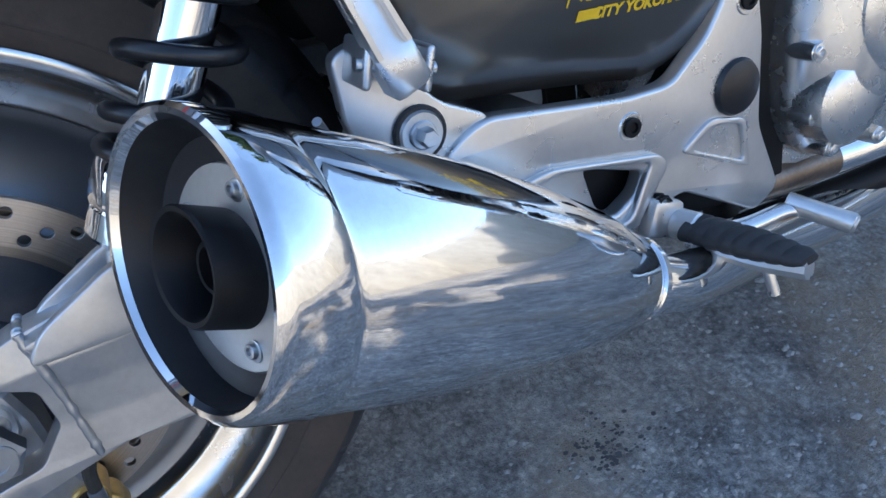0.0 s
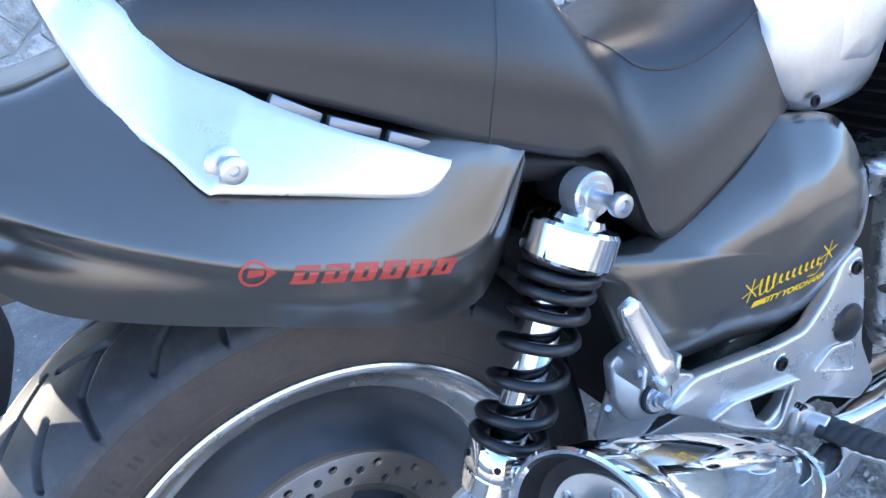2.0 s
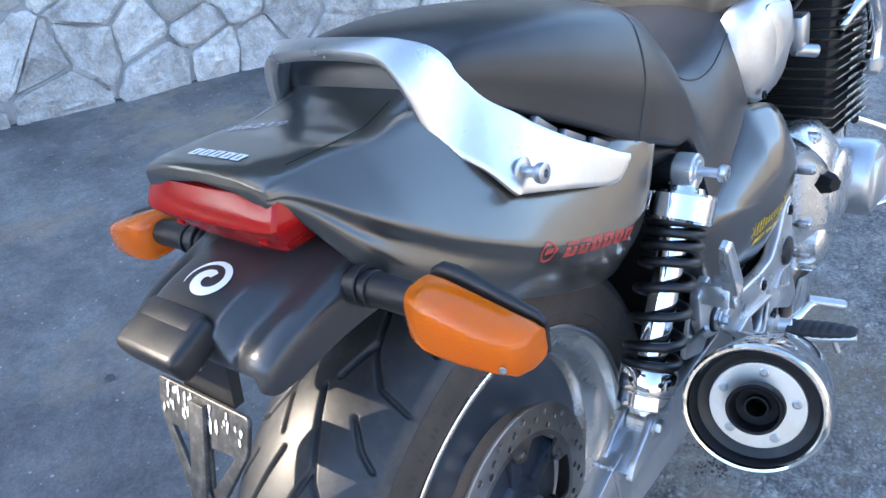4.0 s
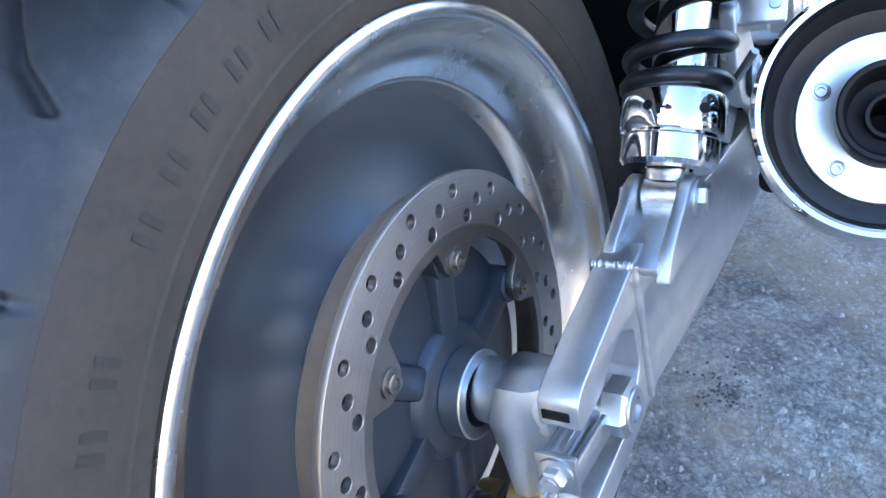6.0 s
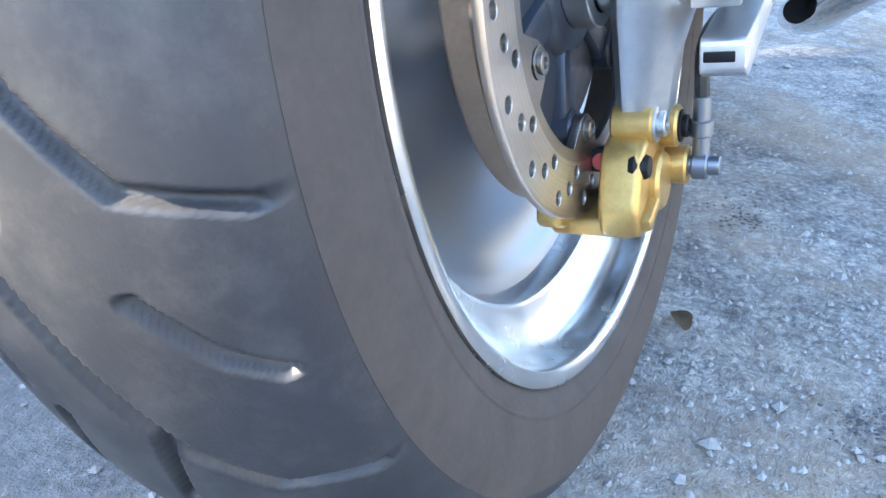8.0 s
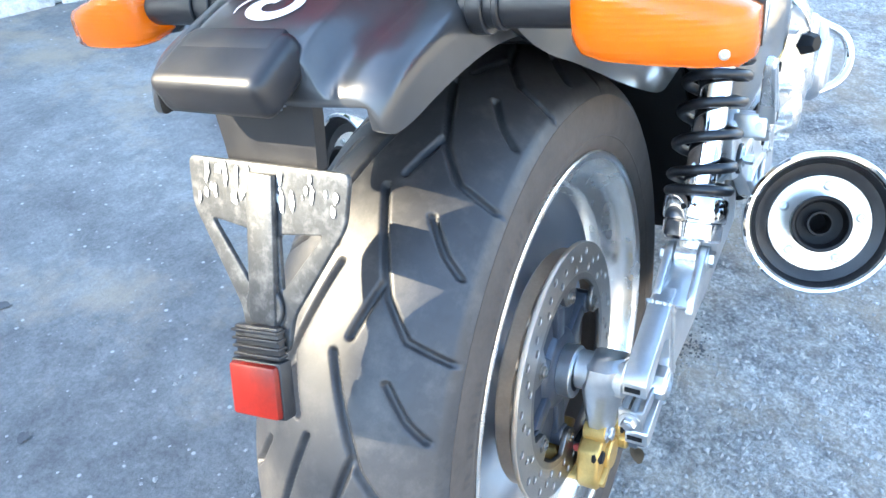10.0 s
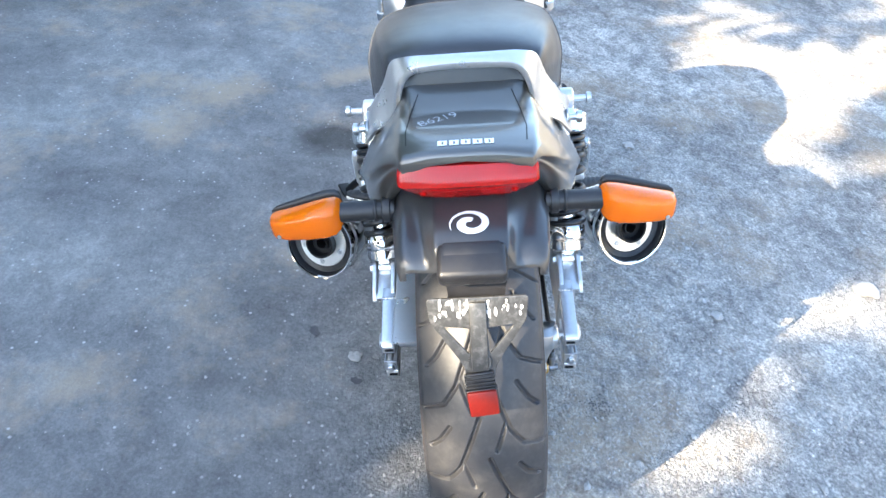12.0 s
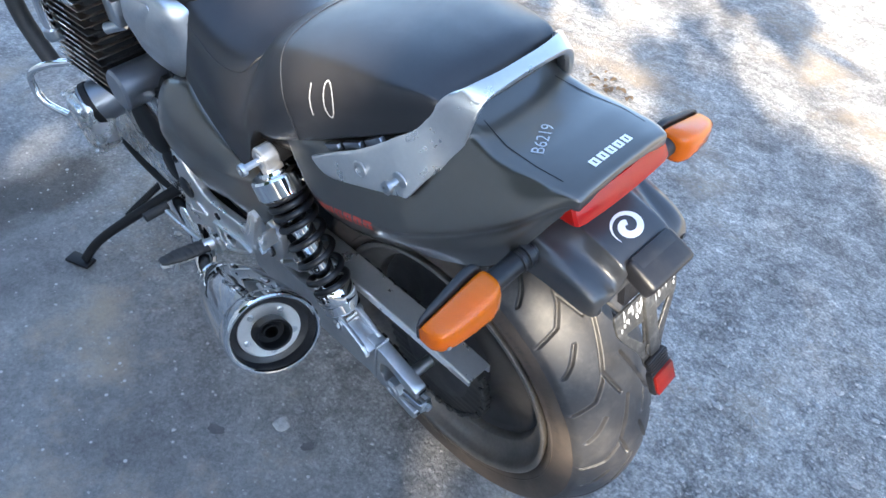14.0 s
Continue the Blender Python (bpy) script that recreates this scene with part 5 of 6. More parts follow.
def build_fender():
    # x, middle z, plateau half width, shoulder half width and z, outer half width and z, lower half width and z
    rows = [
        (-0.020, 0.735, 0.060, 0.100, 0.730, 0.112, 0.715, 0.112, 0.665),
        (-0.080, 0.736, 0.055, 0.090, 0.732, 0.104, 0.715, 0.104, 0.672),
        (-0.130, 0.735, 0.048, 0.078, 0.728, 0.098, 0.715, 0.098, 0.678),
        (-0.165, 0.730, 0.044, 0.068, 0.719, 0.094, 0.712, 0.093, 0.675),
        (-0.195, 0.724, 0.042, 0.060, 0.709, 0.092, 0.706, 0.090, 0.670),
        (-0.220, 0.718, 0.041, 0.055, 0.701, 0.090, 0.699, 0.088, 0.665),
        (-0.236, 0.711, 0.040, 0.052, 0.692, 0.087, 0.690, 0.086, 0.664),
        (-0.243, 0.703, 0.038, 0.050, 0.683, 0.082, 0.681, 0.082, 0.668),
    ]
    rings = []
    for x, zm, yp, ys, zs, yo, zo, yb, zb in smooth_rows(rows, 4):
        half = soft_section([(0, zm + 0.001), (-yp * 0.9, zm), (-yp - 0.003, zm - 0.003), (-ys, zs), (-(ys + yo) / 2, (zs + zo) / 2 + 0.002), (-yo + 0.006, zo), (-yo, zo - 0.008), (-yb, zb)], 3)
        half += [(-yb + 0.005, zb), (-yb + 0.006, zb + 0.012), (-yp, zm - 0.025), (0, zm - 0.025)]
        rings.append(both_sides([(x, y, z) for y, z in half]))
    return part("rear_fender", loft(rings), FENDER, bike, "dark grey plastic rear fender with humps", 55)


FEND = build_fender()
part("lamp_housing", joined(box((0.044, 0.078, 0.026), pose(-0.254, 0, 0.699, 0, -22, 0), 0.007, 3), box((0.020, 0.066, 0.008), pose(-0.246, 0, 0.712, 0, -22, 0), 0.003)), PLASTIC, FEND, "black plastic number plate lamp housing")
for y in (-0.028, 0.016):
    part("housing_screw", hexbolt((-0.256, y, 0.684), (-0.5, 0, -1), 0.004, 0.003, True, True), ZINC, FEND)
# pale spiral badge
turns = []
for k in range(64):
    t = k / 63
    a = radians(205 - 500 * (1 - t))
    r = 0.0045 + 0.0165 * t ** 0.9
    turns.append((a, r, 0.0042 * math.sin(math.pi * min(1, 0.30 + t * 0.70)) + 0.0003))
sp_bm = bmesh.new()
pv = None
for a, r, w in turns:
    q = [sp_bm.verts.new(((r + k * w) * math.cos(a) * 1.15, (r + k * w) * math.sin(a) * 0.95, 0)) for k in (-1, 1)]
    if pv:
        sp_bm.faces.new((pv[0], pv[1], q[1], q[0]))
    pv = q
sp_me = bpy.data.meshes.new("tmp")
sp_bm.to_mesh(sp_me)
sp_bm.free()
decal("spiral_badge", sp_me, (-0.210, 0, 0.75), (0, -1, 0), (1, 0, 0.3), (0, 0, -1), FEND, WHITE_PAINT, FEND, 0.0010)


def build_signal(s):
    st = part("turn_signal", joined(rod((-0.152, s * 0.090, 0.7065), (-0.155, s * 0.160, 0.7075), 0.0125, 28), ring((-0.151, s * 0.096, 0.7065), (0, s, 0), 0.012, 0.0165, 0.010, 28), ring((-0.154, s * 0.112, 0.707), (0, s, 0), 0.012, 0.0138, 0.004, 28)), PLASTIC, bike, "amber turn signal on a black rubber stalk")

    def sec(y, zc, hz, x0, x1, n=20):
        out = []
        for k in range(n):
            t = 2 * math.pi * k / n
            c, q = math.cos(t), math.sin(t)
            out.append(((x0 + x1) / 2 + (x1 - x0) / 2 * math.copysign(abs(c) ** 0.55, c), s * y, zc + hz * math.copysign(abs(q) ** 0.55, q)))
        return out

    lens = [(0.1555, 0.7060, 0.0120, -0.141, -0.162), (0.158, 0.7060, 0.0180, -0.141, -0.170), (0.164, 0.7055, 0.0218, -0.141, -0.1765), (0.176, 0.7040, 0.0222, -0.141, -0.1800), (0.200, 0.7000, 0.0198, -0.141, -0.1790), (0.224, 0.6960, 0.0168, -0.141, -0.1755), (0.239, 0.6940, 0.0148, -0.141, -0.1705), (0.2450, 0.6935, 0.0112, -0.141, -0.163)]
    part("lens", loft([sec(*r) for r in lens]), AMBER, st, "clear amber plastic lens with moulded ribs", 50)
    back = [(y + 0.0005, zc + 0.0005, hz + 0.0003, -0.1415, x) for (y, zc, hz, _, _), x in zip(lens, (-0.138, -0.132, -0.1295, -0.1285, -0.1305, -0.1325, -0.1350, -0.138))]
    part("housing", loft([sec(*r) for r in back]), PLASTIC, st, "black signal housing", 50)
    part("reflector_bowl", loft([sec(0.2 + (y - 0.2) * 0.93, zc, hz * 0.74, -0.1450, -0.1485) for y, zc, hz, _, _ in lens]), PLATE_ALLOY, st, "silvered bowl behind the lens", 50)
    part("bulb", lathe([(0, 0), (0.0055, 0.0005), (0.0080, 0.005), (0.0085, 0.010), (0.0065, 0.0155), (0, 0.018)], frame_to((-0.1480, s * 0.186, 0.7025), (-1, 0, 0)), 20), BULB, st, "small amber bulb")
    part("lens_screw", hexbolt((-0.1725, s * 0.2335, 0.6885), (-1, s * 0.25, 0), 0.0026, 0.0016, False, True), ZINC, st)


for side in (-1, 1):
    build_signal(side)

# -- number plate bracket and reflector --


def build_bracket():
    top_mid, low_mid = Vector((-0.2495, -0.003, 0.645)), Vector((-0.290, -0.003, 0.530))
    down = (low_mid - top_mid).normalized()
    across = Vector((0, -1, 0))
    m = Matrix.Translation(top_mid) @ Matrix((across, down, across.cross(down))).transposed().to_4x4()
    outl = rounded([(-0.060, 0.0), (0.060, 0.0), (0.057, 0.030), (0.020, 0.088), (0.016, 0.112), (-0.016, 0.112), (-0.020, 0.088), (-0.057, 0.030)], 0.006)
    h1 = rounded([(0.010, 0.040), (0.042, 0.036), (0.012, 0.074)], 0.004)
    h2 = [(-u, v) for u, v in reversed(h1)]
    br = part("plate_bracket", plate(outl, [list(reversed(h1)), list(reversed(h2))], 0.004, m, 0.0012, 2), LEAD, bike, "grey metal plate bracket with scraped paint remains", 30)
    part("bracket_neck", loft([[(x, y - 0.003, z) for x, y, z in ((x0, -w, z0), (x0, w, z0), (x0 + 0.009, w, z0), (x0 + 0.009, -w, z0))] for x0, w, z0 in ((-0.240, 0.037, 0.694), (-0.2425, 0.036, 0.668), (-0.2440, 0.034, 0.652), (-0.2455, 0.033, 0.640))]), PLASTIC, br, "black plastic neck of the plate bracket")
    part("bracket_bolt", joined(hexbolt(m @ Vector((0, 0.084, -0.002)), -(across.cross(down)), 0.0065, 0.004, True, True), ring(m @ Vector((0, 0.084, -0.002)), -(across.cross(down)), 0.009, 0.014, 0.003, 28)), LEAD, br)
    part("stiff_rib", box((0.020, 0.090, 0.006), m @ Matrix.Translation((0, 0.05, -0.004)), 0.002), LEAD, br)
    random.seed(5)
    flakes = []
    for k in range(40):
        u, v, w = random.uniform(-0.054, 0.054), random.uniform(0.004, 0.026), random.uniform(0.0010, 0.0032)
        a0 = random.uniform(0, 6)
        ln = random.uniform(1.2, 3.6)
        flakes.append([(u + w * math.cos(a0 + t) * (0.5 + 0.5 * random.random()), v + ln * w * math.sin(a0 + t) * (0.5 + 0.5 * random.random())) for t in [k2 * math.pi / 4 for k2 in range(8)]])
    nor = across.cross(down)
    for flake in flakes:
        decal("paint_flake", [flake], m @ Vector((0, 0, 0)), across, down, nor if nor.x > 0 else -nor, br, CHALK, br, 0.0008)
    m2 = m @ Matrix.Translation((0.001, 0.127, -0.004)) @ Matrix.Rotation(radians(-6), 4, "Z")
    rf = part("reflector", box((0.036, 0.033, 0.007), m2 @ Matrix.Translation((0, 0.006, -0.010)), 0.0025), REFLECTOR, bike, "square red reflector in a black holder")
    part("reflector_holder", joined(box((0.039, 0.036, 0.011), m2 @ Matrix.Translation((0, 0.006, -0.004)), 0.002), box((0.034, 0.024, 0.006), m2 @ Matrix.Translation((0, -0.020, -0.003)), 0.0015)), PLASTIC, rf)
    for k in range(4):
        part("holder_rib", box((0.036, 0.0022, 0.008), m2 @ Matrix.Translation((0, -0.029 + 0.005 * k, -0.004)), 0.0006), PLASTIC, rf)


build_bracket()

# -- side covers, tank, air box covers --


def build_side_cover(s):
    outl = rounded([(0.268, 0.556), (0.268, 0.536), (0.292, 0.446), (0.318, 0.420), (0.400, 0.406), (0.480, 0.392), (0.512, 0.402), (0.560, 0.450), (0.582, 0.480), (0.590, 0.505), (0.566, 0.545), (0.556, 0.592), (0.492, 0.607), (0.440, 0.580), (0.380, 0.560), (0.318, 0.548)], 0.016, 5)

    def y_of(x, z):
        return np.interp(z, [0.40, 0.47, 0.53, 0.56, 0.61], [0.152, 0.162, 0.163, 0.156, 0.130]) + np.interp(x, [0.26, 0.30, 0.42, 0.56, 0.6], [-0.014, -0.004, 0.0, 0.016, 0.006])

    cov = part("side_cover", pillow(outl, y_of, 0.020, s, rings=9, power=3.0), PAINT, bike, "dark olive-grey painted side cover with a yellow sticker", 60)
    part("cover_bolt", hexbolt((0.531, s * 0.150, 0.573), (0, s, 0.3), 0.0065, 0.005, True, True), ZINC, cov)
    bars = [[(-0.0350, -0.0205), (-0.0185, -0.0205), (-0.0170, -0.0135), (-0.0335, -0.0135)]]
    wave = []
    for k in range(61):
        t = k / 60
        tall = 0.0100 if t < 0.28 else 0.0052
        wave.append((-0.031 + 0.076 * t + 0.0026 * math.sin(t * 62 + 1.2), 0.001 + 0.004 * t + tall * math.sin(t * 62)))
    wave += [(0.047, -0.004), (0.042, -0.0105), (0.030, -0.0085), (0.044, -0.001)]
    for (u0, v0), (u1, v1) in zip(wave, wave[1:]):
        w = 0.0011
        bars.append([(u0 - w, v0 - w * 0.6), (u1 - w, v1 - w * 0.6), (u1 + w, v1 + w * 0.6), (u0 + w, v0 + w * 0.6)])
    count = len(bars)
    for cu, cv in ((-0.040, 0.002), (0.054, 0.010)):
        for a in (20, 75, 130):
            d = (math.cos(radians(a)) * 0.012, math.sin(radians(a)) * 0.012)
            q = (-d[1] * 0.055, d[0] * 0.055)
            bars.append([(cu - d[0] - q[0], cv - d[1] - q[1]), (cu + d[0] - q[0], cv + d[1] - q[1]), (cu + d[0] + q[0], cv + d[1] + q[1]), (cu - d[0] + q[0], cv - d[1] + q[1])])
    if s < 0:
        for piece in (bars[:1], bars[1:count], *[[b] for b in bars[count:]]):
            decal("yellow_sticker", piece, (0.449, s * 0.20, 0.469), (1, 0, -0.05), (0.05, 0, 1), (0, -s, 0), cov, YELLOW_PAINT, cov, 0.0007)
        decal("yellow_lettering", text_mesh("CITY YOKOHAMA", 0.0100, 0.15, 0.00045), (0.449 + 0.0165, s * 0.20, 0.469 - 0.0213), (1, 0, -0.05), (0.05, 0, 1), (0, -s, 0), cov, YELLOW_PAINT, cov, 0.0007)
    return cov


for side in (-1, 1):
    build_side_cover(side)


def build_airbox(s):
    outl = rounded([(0.488, 0.655), (0.512, 0.603), (0.560, 0.590), (0.620, 0.592), (0.668, 0.628), (0.676, 0.675), (0.640, 0.716), (0.560, 0.738), (0.500, 0.725)], 0.020, 5)
    y_of = lambda x, z: 0.138 + np.interp(x, [0.48, 0.52, 0.62, 0.68], [-0.018, 0.0, 0.0, -0.02])
    cov = part("injection_cover", pillow(outl, y_of, 0.020, s, rings=8, power=3.0), ALLOY_SATIN, bike, "silver throttle body side cover", 60)
    line = rounded([(0.535, 0.628), (0.600, 0.618), (0.655, 0.655), (0.640, 0.705), (0.545, 0.722)], 0.012, 4)
    part("cover_panel", pillow(line, lambda x, z: 0.150, 0.0105, s, rings=6, power=3.0), ALLOY_SATIN, cov, "", 60)
    part("cover_bolt", hexbolt((0.530, s * 0.150, 0.610), (0, s, 0), 0.0055, 0.004, False, True), DARK, cov)


for side in (-1, 1):
    build_airbox(side)
tank_rows = [(0.500, 0.765, 0.075, 0.745, 0.095, 0.715), (0.530, 0.815, 0.105, 0.785, 0.130, 0.725), (0.580, 0.855, 0.130, 0.810, 0.160, 0.735), (0.680, 0.890, 0.150, 0.830, 0.180, 0.740), (0.800, 0.905, 0.155, 0.840, 0.185, 0.745), (0.900, 0.895, 0.140, 0.835, 0.165, 0.750), (0.960, 0.860, 0.100, 0.815, 0.120, 0.760)]
rings = []
for x, zt, yt, zs, yw, zb in smooth_rows(tank_rows, 4):
    half = soft_section([(0, zt), (-yt * 0.6, zt - 0.006), (-yt, zs + 0.012), (-yw, (zs + zb) / 2 + 0.01), (-yw + 0.004, zb)], 5) + [(-0.5 * yw, zb + 0.004), (0, zb + 0.006)]
    rings.append(both_sides([(x, y, z) for y, z in half]))
part("fuel_tank", loft(rings), PAINT, bike, "dark olive-grey metallic fuel tank", 60)

# -- engine --


def build_engine():
    case = part("engine", joined(box((0.37, 0.30, 0.24), pose(0.815, 0, 0.335), 0.03, 3), box((0.22, 0.30, 0.12), pose(0.70, 0, 0.43), 0.02, 3)), ENGINE_ALLOY, bike, "silver four-cylinder engine", 40)
    part("cylinder_block", box((0.20, 0.34, 0.24), pose(0.86, 0, 0.56, 0, 8, 0), 0.01), DARK, case)
    for k in range(15):
        part("cooling_fin", box((0.225, 0.372, 0.0028), pose(0.850 + 0.0020 * k, 0, 0.455 + 0.0145 * k, 0, 8, 0), 0.001, 1), BURNT if k % 4 else CHAIN_STEEL, case)
        for s in (-1, 1):
            part("fin_edge", box((0.150, 0.0022, 0.0034), pose(0.880 + 0.0020 * k, s * 0.1868, 0.455 + 0.0145 * k, 0, 8, 0), 0.0006, 1), ENGINE_ALLOY, case, "machined bright edge of a cooling fin")
    part("cylinder_head", box((0.24, 0.37, 0.07), pose(0.89, 0, 0.705, 0, 8, 0), 0.014, 3), ENGINE_ALLOY, case)
    for s in (-1, 1):
        # clutch or gearbox cover, with lugs and bolts
        cov = part("engine_cover", pillow(rounded([(0.628, 0.505), (0.617, 0.372), (0.620, 0.318), (0.642, 0.278), (0.680, 0.266), (0.740, 0.285), (0.790, 0.340), (0.795, 0.420), (0.760, 0.490), (0.680, 0.520), (0.610, 0.522)], 0.03, 5), lambda x, z: 0.166 if s < 0 else 0.120, 0.042 if s < 0 else 0.030, s, rings=9, power=4.0), ENGINE_ALLOY if s < 0 else DARK, case, "cast aluminium engine side cover" if s < 0 else "black gearbox cover", 50)
        part("round_cover", lathe([(0.062, -0.01), (0.060, 0.004), (0.052, 0.009), (0.030, 0.011), (0, 0.011)], frame_to((0.712, s * (0.203 if s < 0 else 0.150), 0.400), (0, s, 0)), 64), ENGINE_ALLOY if s < 0 else DARK, cov, "", 40)
        part("cover_bulge", lathe([(0.040, -0.02), (0.038, 0.006), (0.030, 0.012), (0, 0.014)], frame_to((0.662, s * (0.192 if s < 0 else 0.145), 0.330), (0, s, 0)), 40), ENGINE_ALLOY if s < 0 else DARK, cov, "", 40)
        d = 0.190 if s < 0 else 0.140
        for x, z in ((0.632, 0.462), (0.627, 0.376), (0.630, 0.322), (0.652, 0.288), (0.650, 0.505), (0.712, 0.280)):
            part("cover_screw", joined(rod((x, s * (d - 0.025), z), (x, s * d, z), 0.0088, 24, 0.0078), hexbolt((x, s * d, z), (0, s, 0), 0.0048, 0.003, True, True)), ENGINE_ALLOY if s < 0 else DARK, cov)
        if s < 0:
            part("generator_cover", joined(lathe([(0.070, -0.05), (0.070, 0.010), (0.062, 0.020), (0.030, 0.026), (0, 0.026)], frame_to((0.96, s * 0.190, 0.305), (0, s, 0)), 48), box((0.10, 0.04, 0.09), pose(0.965, s * 0.200, 0.300, 0, 12, 0), 0.010)), ALLOY_SATIN, case, "", 40)
            part("filler_cap", lathe([(0, 0.020), (0.011, 0.020), (0.014, 0.016), (0.0165, 0.004), (0.0175, 0.0), (0.0175, -0.012)], frame_to((0.650, s * 0.200, 0.436), (-0.55, s, 0.15)), 6), DARK, cov, "black oil filler cap")
            part("engine_guard", tube([(1.09, s * 0.14, 0.365), (1.155, s * 0.185, 0.320), (1.158, s * 0.230, 0.292), (1.135, s * 0.246, 0.250), (1.085, s * 0.232, 0.222), (1.03, s * 0.19, 0.215)], 0.0090, 14), CHROME, bike, "chrome engine guard bar")
        else:
            gen = part("generator_cover", joined(plate(rounded([(0.838, 0.400), (0.880, 0.412), (0.945, 0.392), (0.962, 0.330), (0.930, 0.268), (0.870, 0.262), (0.836, 0.300)], 0.016), [], 0.046, side_plane(0.196), 0.006, 3), plate(rounded([(0.858, 0.392), (0.905, 0.398), (0.925, 0.360), (0.902, 0.330), (0.860, 0.334)], 0.010), [], 0.014, side_plane(0.222), 0.004, 3)), ENGINE_ALLOY, case, "faceted silver generator cover", 30)
            for x, z in ((0.850, 0.390), (0.948, 0.378), (0.948, 0.300), (0.880, 0.272), (0.846, 0.312)):
                part("cover_screw", hexbolt((x, 0.219, z), (0, 1, 0), 0.0048, 0.004, True, True), ZINC, gen)
            part("generator_body", rod((0.846, 0.085, 0.408), (0.884, 0.203, 0.372), 0.043, 40), WHEEL_PAINT, gen, "grey round generator body")
            part("generator_band", ring((0.877, 0.181, 0.3787), (0.038, 0.118, -0.036), 0.042, 0.0465, 0.014, 40), DARK, gen)
            part("engine_guard", tube([(0.945, 0.165, 0.432), (0.975, 0.205, 0.432), (1.012, 0.240, 0.412), (1.024, 0.248, 0.375), (1.004, 0.244, 0.340), (0.960, 0.222, 0.322)], 0.0080, 14), CHROME, bike, "chrome engine guard bar")
        part("down_tube", tube([(1.06, s * 0.12, 0.72), (1.03, s * 0.125, 0.50), (0.98, s * 0.13, 0.26), (0.90, s * 0.13, 0.19), (0.62, s * 0.13, 0.20)], 0.016, 14), DARK, case)
        part("water_hose", tube([(0.80, s * 0.17, 0.62), (0.86, s * 0.195, 0.655), (0.905, s * 0.20, 0.60), (0.90, s * 0.20, 0.53)], 0.011, 12), CHROME_WORN, case, "bright bent water pipe")
        part("hose_end", joined(ring((0.902, s * 0.20, 0.545), (0, 0, -1), 0.009, 0.0165, 0.018, 24), rod((0.895, s * 0.185, 0.530), (0.915, s * 0.205, 0.522), 0.012)), ZINC, case)
        part("throttle_body", joined(rod((0.66, s * 0.10, 0.655), (0.74, s * 0.10, 0.650), 0.030, 28), box((0.04, 0.05, 0.05), pose(0.70, s * 0.13, 0.645), 0.006), rod((0.69, s * 0.140, 0.622), (0.715, s * 0.165, 0.612), 0.010)), ZINC, case)
        part("control_cable", tube([(0.72, s * 0.12, 0.66), (0.82, s * 0.17, 0.74), (0.98, s * 0.20, 0.78), (1.10, s * 0.18, 0.70), (1.12, s * 0.15, 0.55)], 0.0045, 8), RUBBER_PLAIN, case)
    part("starter_motor", rod((0.70, 0.03, 0.505), (0.70, 0.19, 0.505), 0.038, 36), WHEEL_PAINT, case)
    part("radiator_hose", tube([(1.00, 0.10, 0.74), (1.05, 0.19, 0.66), (1.06, 0.205, 0.52), (1.00, 0.20, 0.42)], 0.017, 14), RUBBER_PLAIN, case)
    part("collector_pipe", tube([(0.62, -0.135, 0.250), (0.72, -0.140, 0.242), (0.80, -0.140, 0.235), (0.98, -0.12, 0.20)], 0.017, 20), CHROME, case)
    part("collector_joint", tube([(0.585, -0.135, 0.250), (0.66, -0.138, 0.247), (0.715, -0.139, 0.243)], 0.0185, 20), BURNT, case)


build_engine()

# -- dark frame and inner parts --
for s in (-1, 1):
    part("frame_tube", tube([(0.26, s * 0.135, 0.640), (0.10, s * 0.125, 0.690), (-0.05, s * 0.075, 0.735), (-0.12, s * 0.05, 0.75)], 0.013, 12), DARK, bike)
    part("frame_tube", tube([(0.26, s * 0.130, 0.635), (0.42, s * 0.120, 0.600), (0.62, s * 0.11, 0.66)], 0.014, 12), DARK, bike)
    part("frame_tube", tube([(0.30, s * 0.140, 0.600), (0.46, s * 0.145, 0.44), (0.56, s * 0.145, 0.37), (0.58, s * 0.14, 0.24)], 0.016, 12), DARK, bike)
    part("shock_mount", rod((0.253, s * 0.120, 0.625), (0.253, s * 0.156, 0.625), 0.016), DARK, bike)
inner = []
for a in range(-5, 106, 8):
    r = 0.350
    x, z = r * math.cos(radians(a)), 0.31 + r * math.sin(radians(a))
    x2, z2 = (r + 0.006) * math.cos(radians(a)), 0.31 + (r + 0.006) * math.sin(radians(a))
    inner.append([(x, -0.112, z), (x, 0.112, z), (x2, 0.112, z2), (x2, -0.112, z2)])
part("inner_fender", loft(inner), DARK, bike, "black inner mudguard above the tyre", 50)
part("battery_box", box((0.17, 0.24, 0.20), pose(0.45, 0, 0.54), 0.01), DARK, bike)
part("under_seat_tray", box((0.34, 0.15, 0.03), pose(0.10, 0, 0.680, 0, 14, 0), 0.008), DARK, bike)

# -- markings --


def slanted(cells, h, lean):
    """Plain slanted blocks: pairs of (start, end) along a line, h high."""
    return [[(a, 0), (b, 0), (b + lean * h, h), (a + lean * h, h)] for a, b in cells]


def letter_bars(n, w, gap, h, lean, start=0.0):
    """A row of n letter-like blocks, each of two strokes."""
    out = []
    for k in range(n):
        u = start + k * (w + gap)
        out += slanted([(u, u + w * 0.42), (u + w * 0.62, u + w)], h, lean)
        out += [[(u + lean * v0, v0), (u + w + lean * v0, v0), (u + w + lean * v1, v1), (u + lean * v1, v1)] for v0, v1 in ((0, h * 0.22), (h * 0.78, h))]
    return out


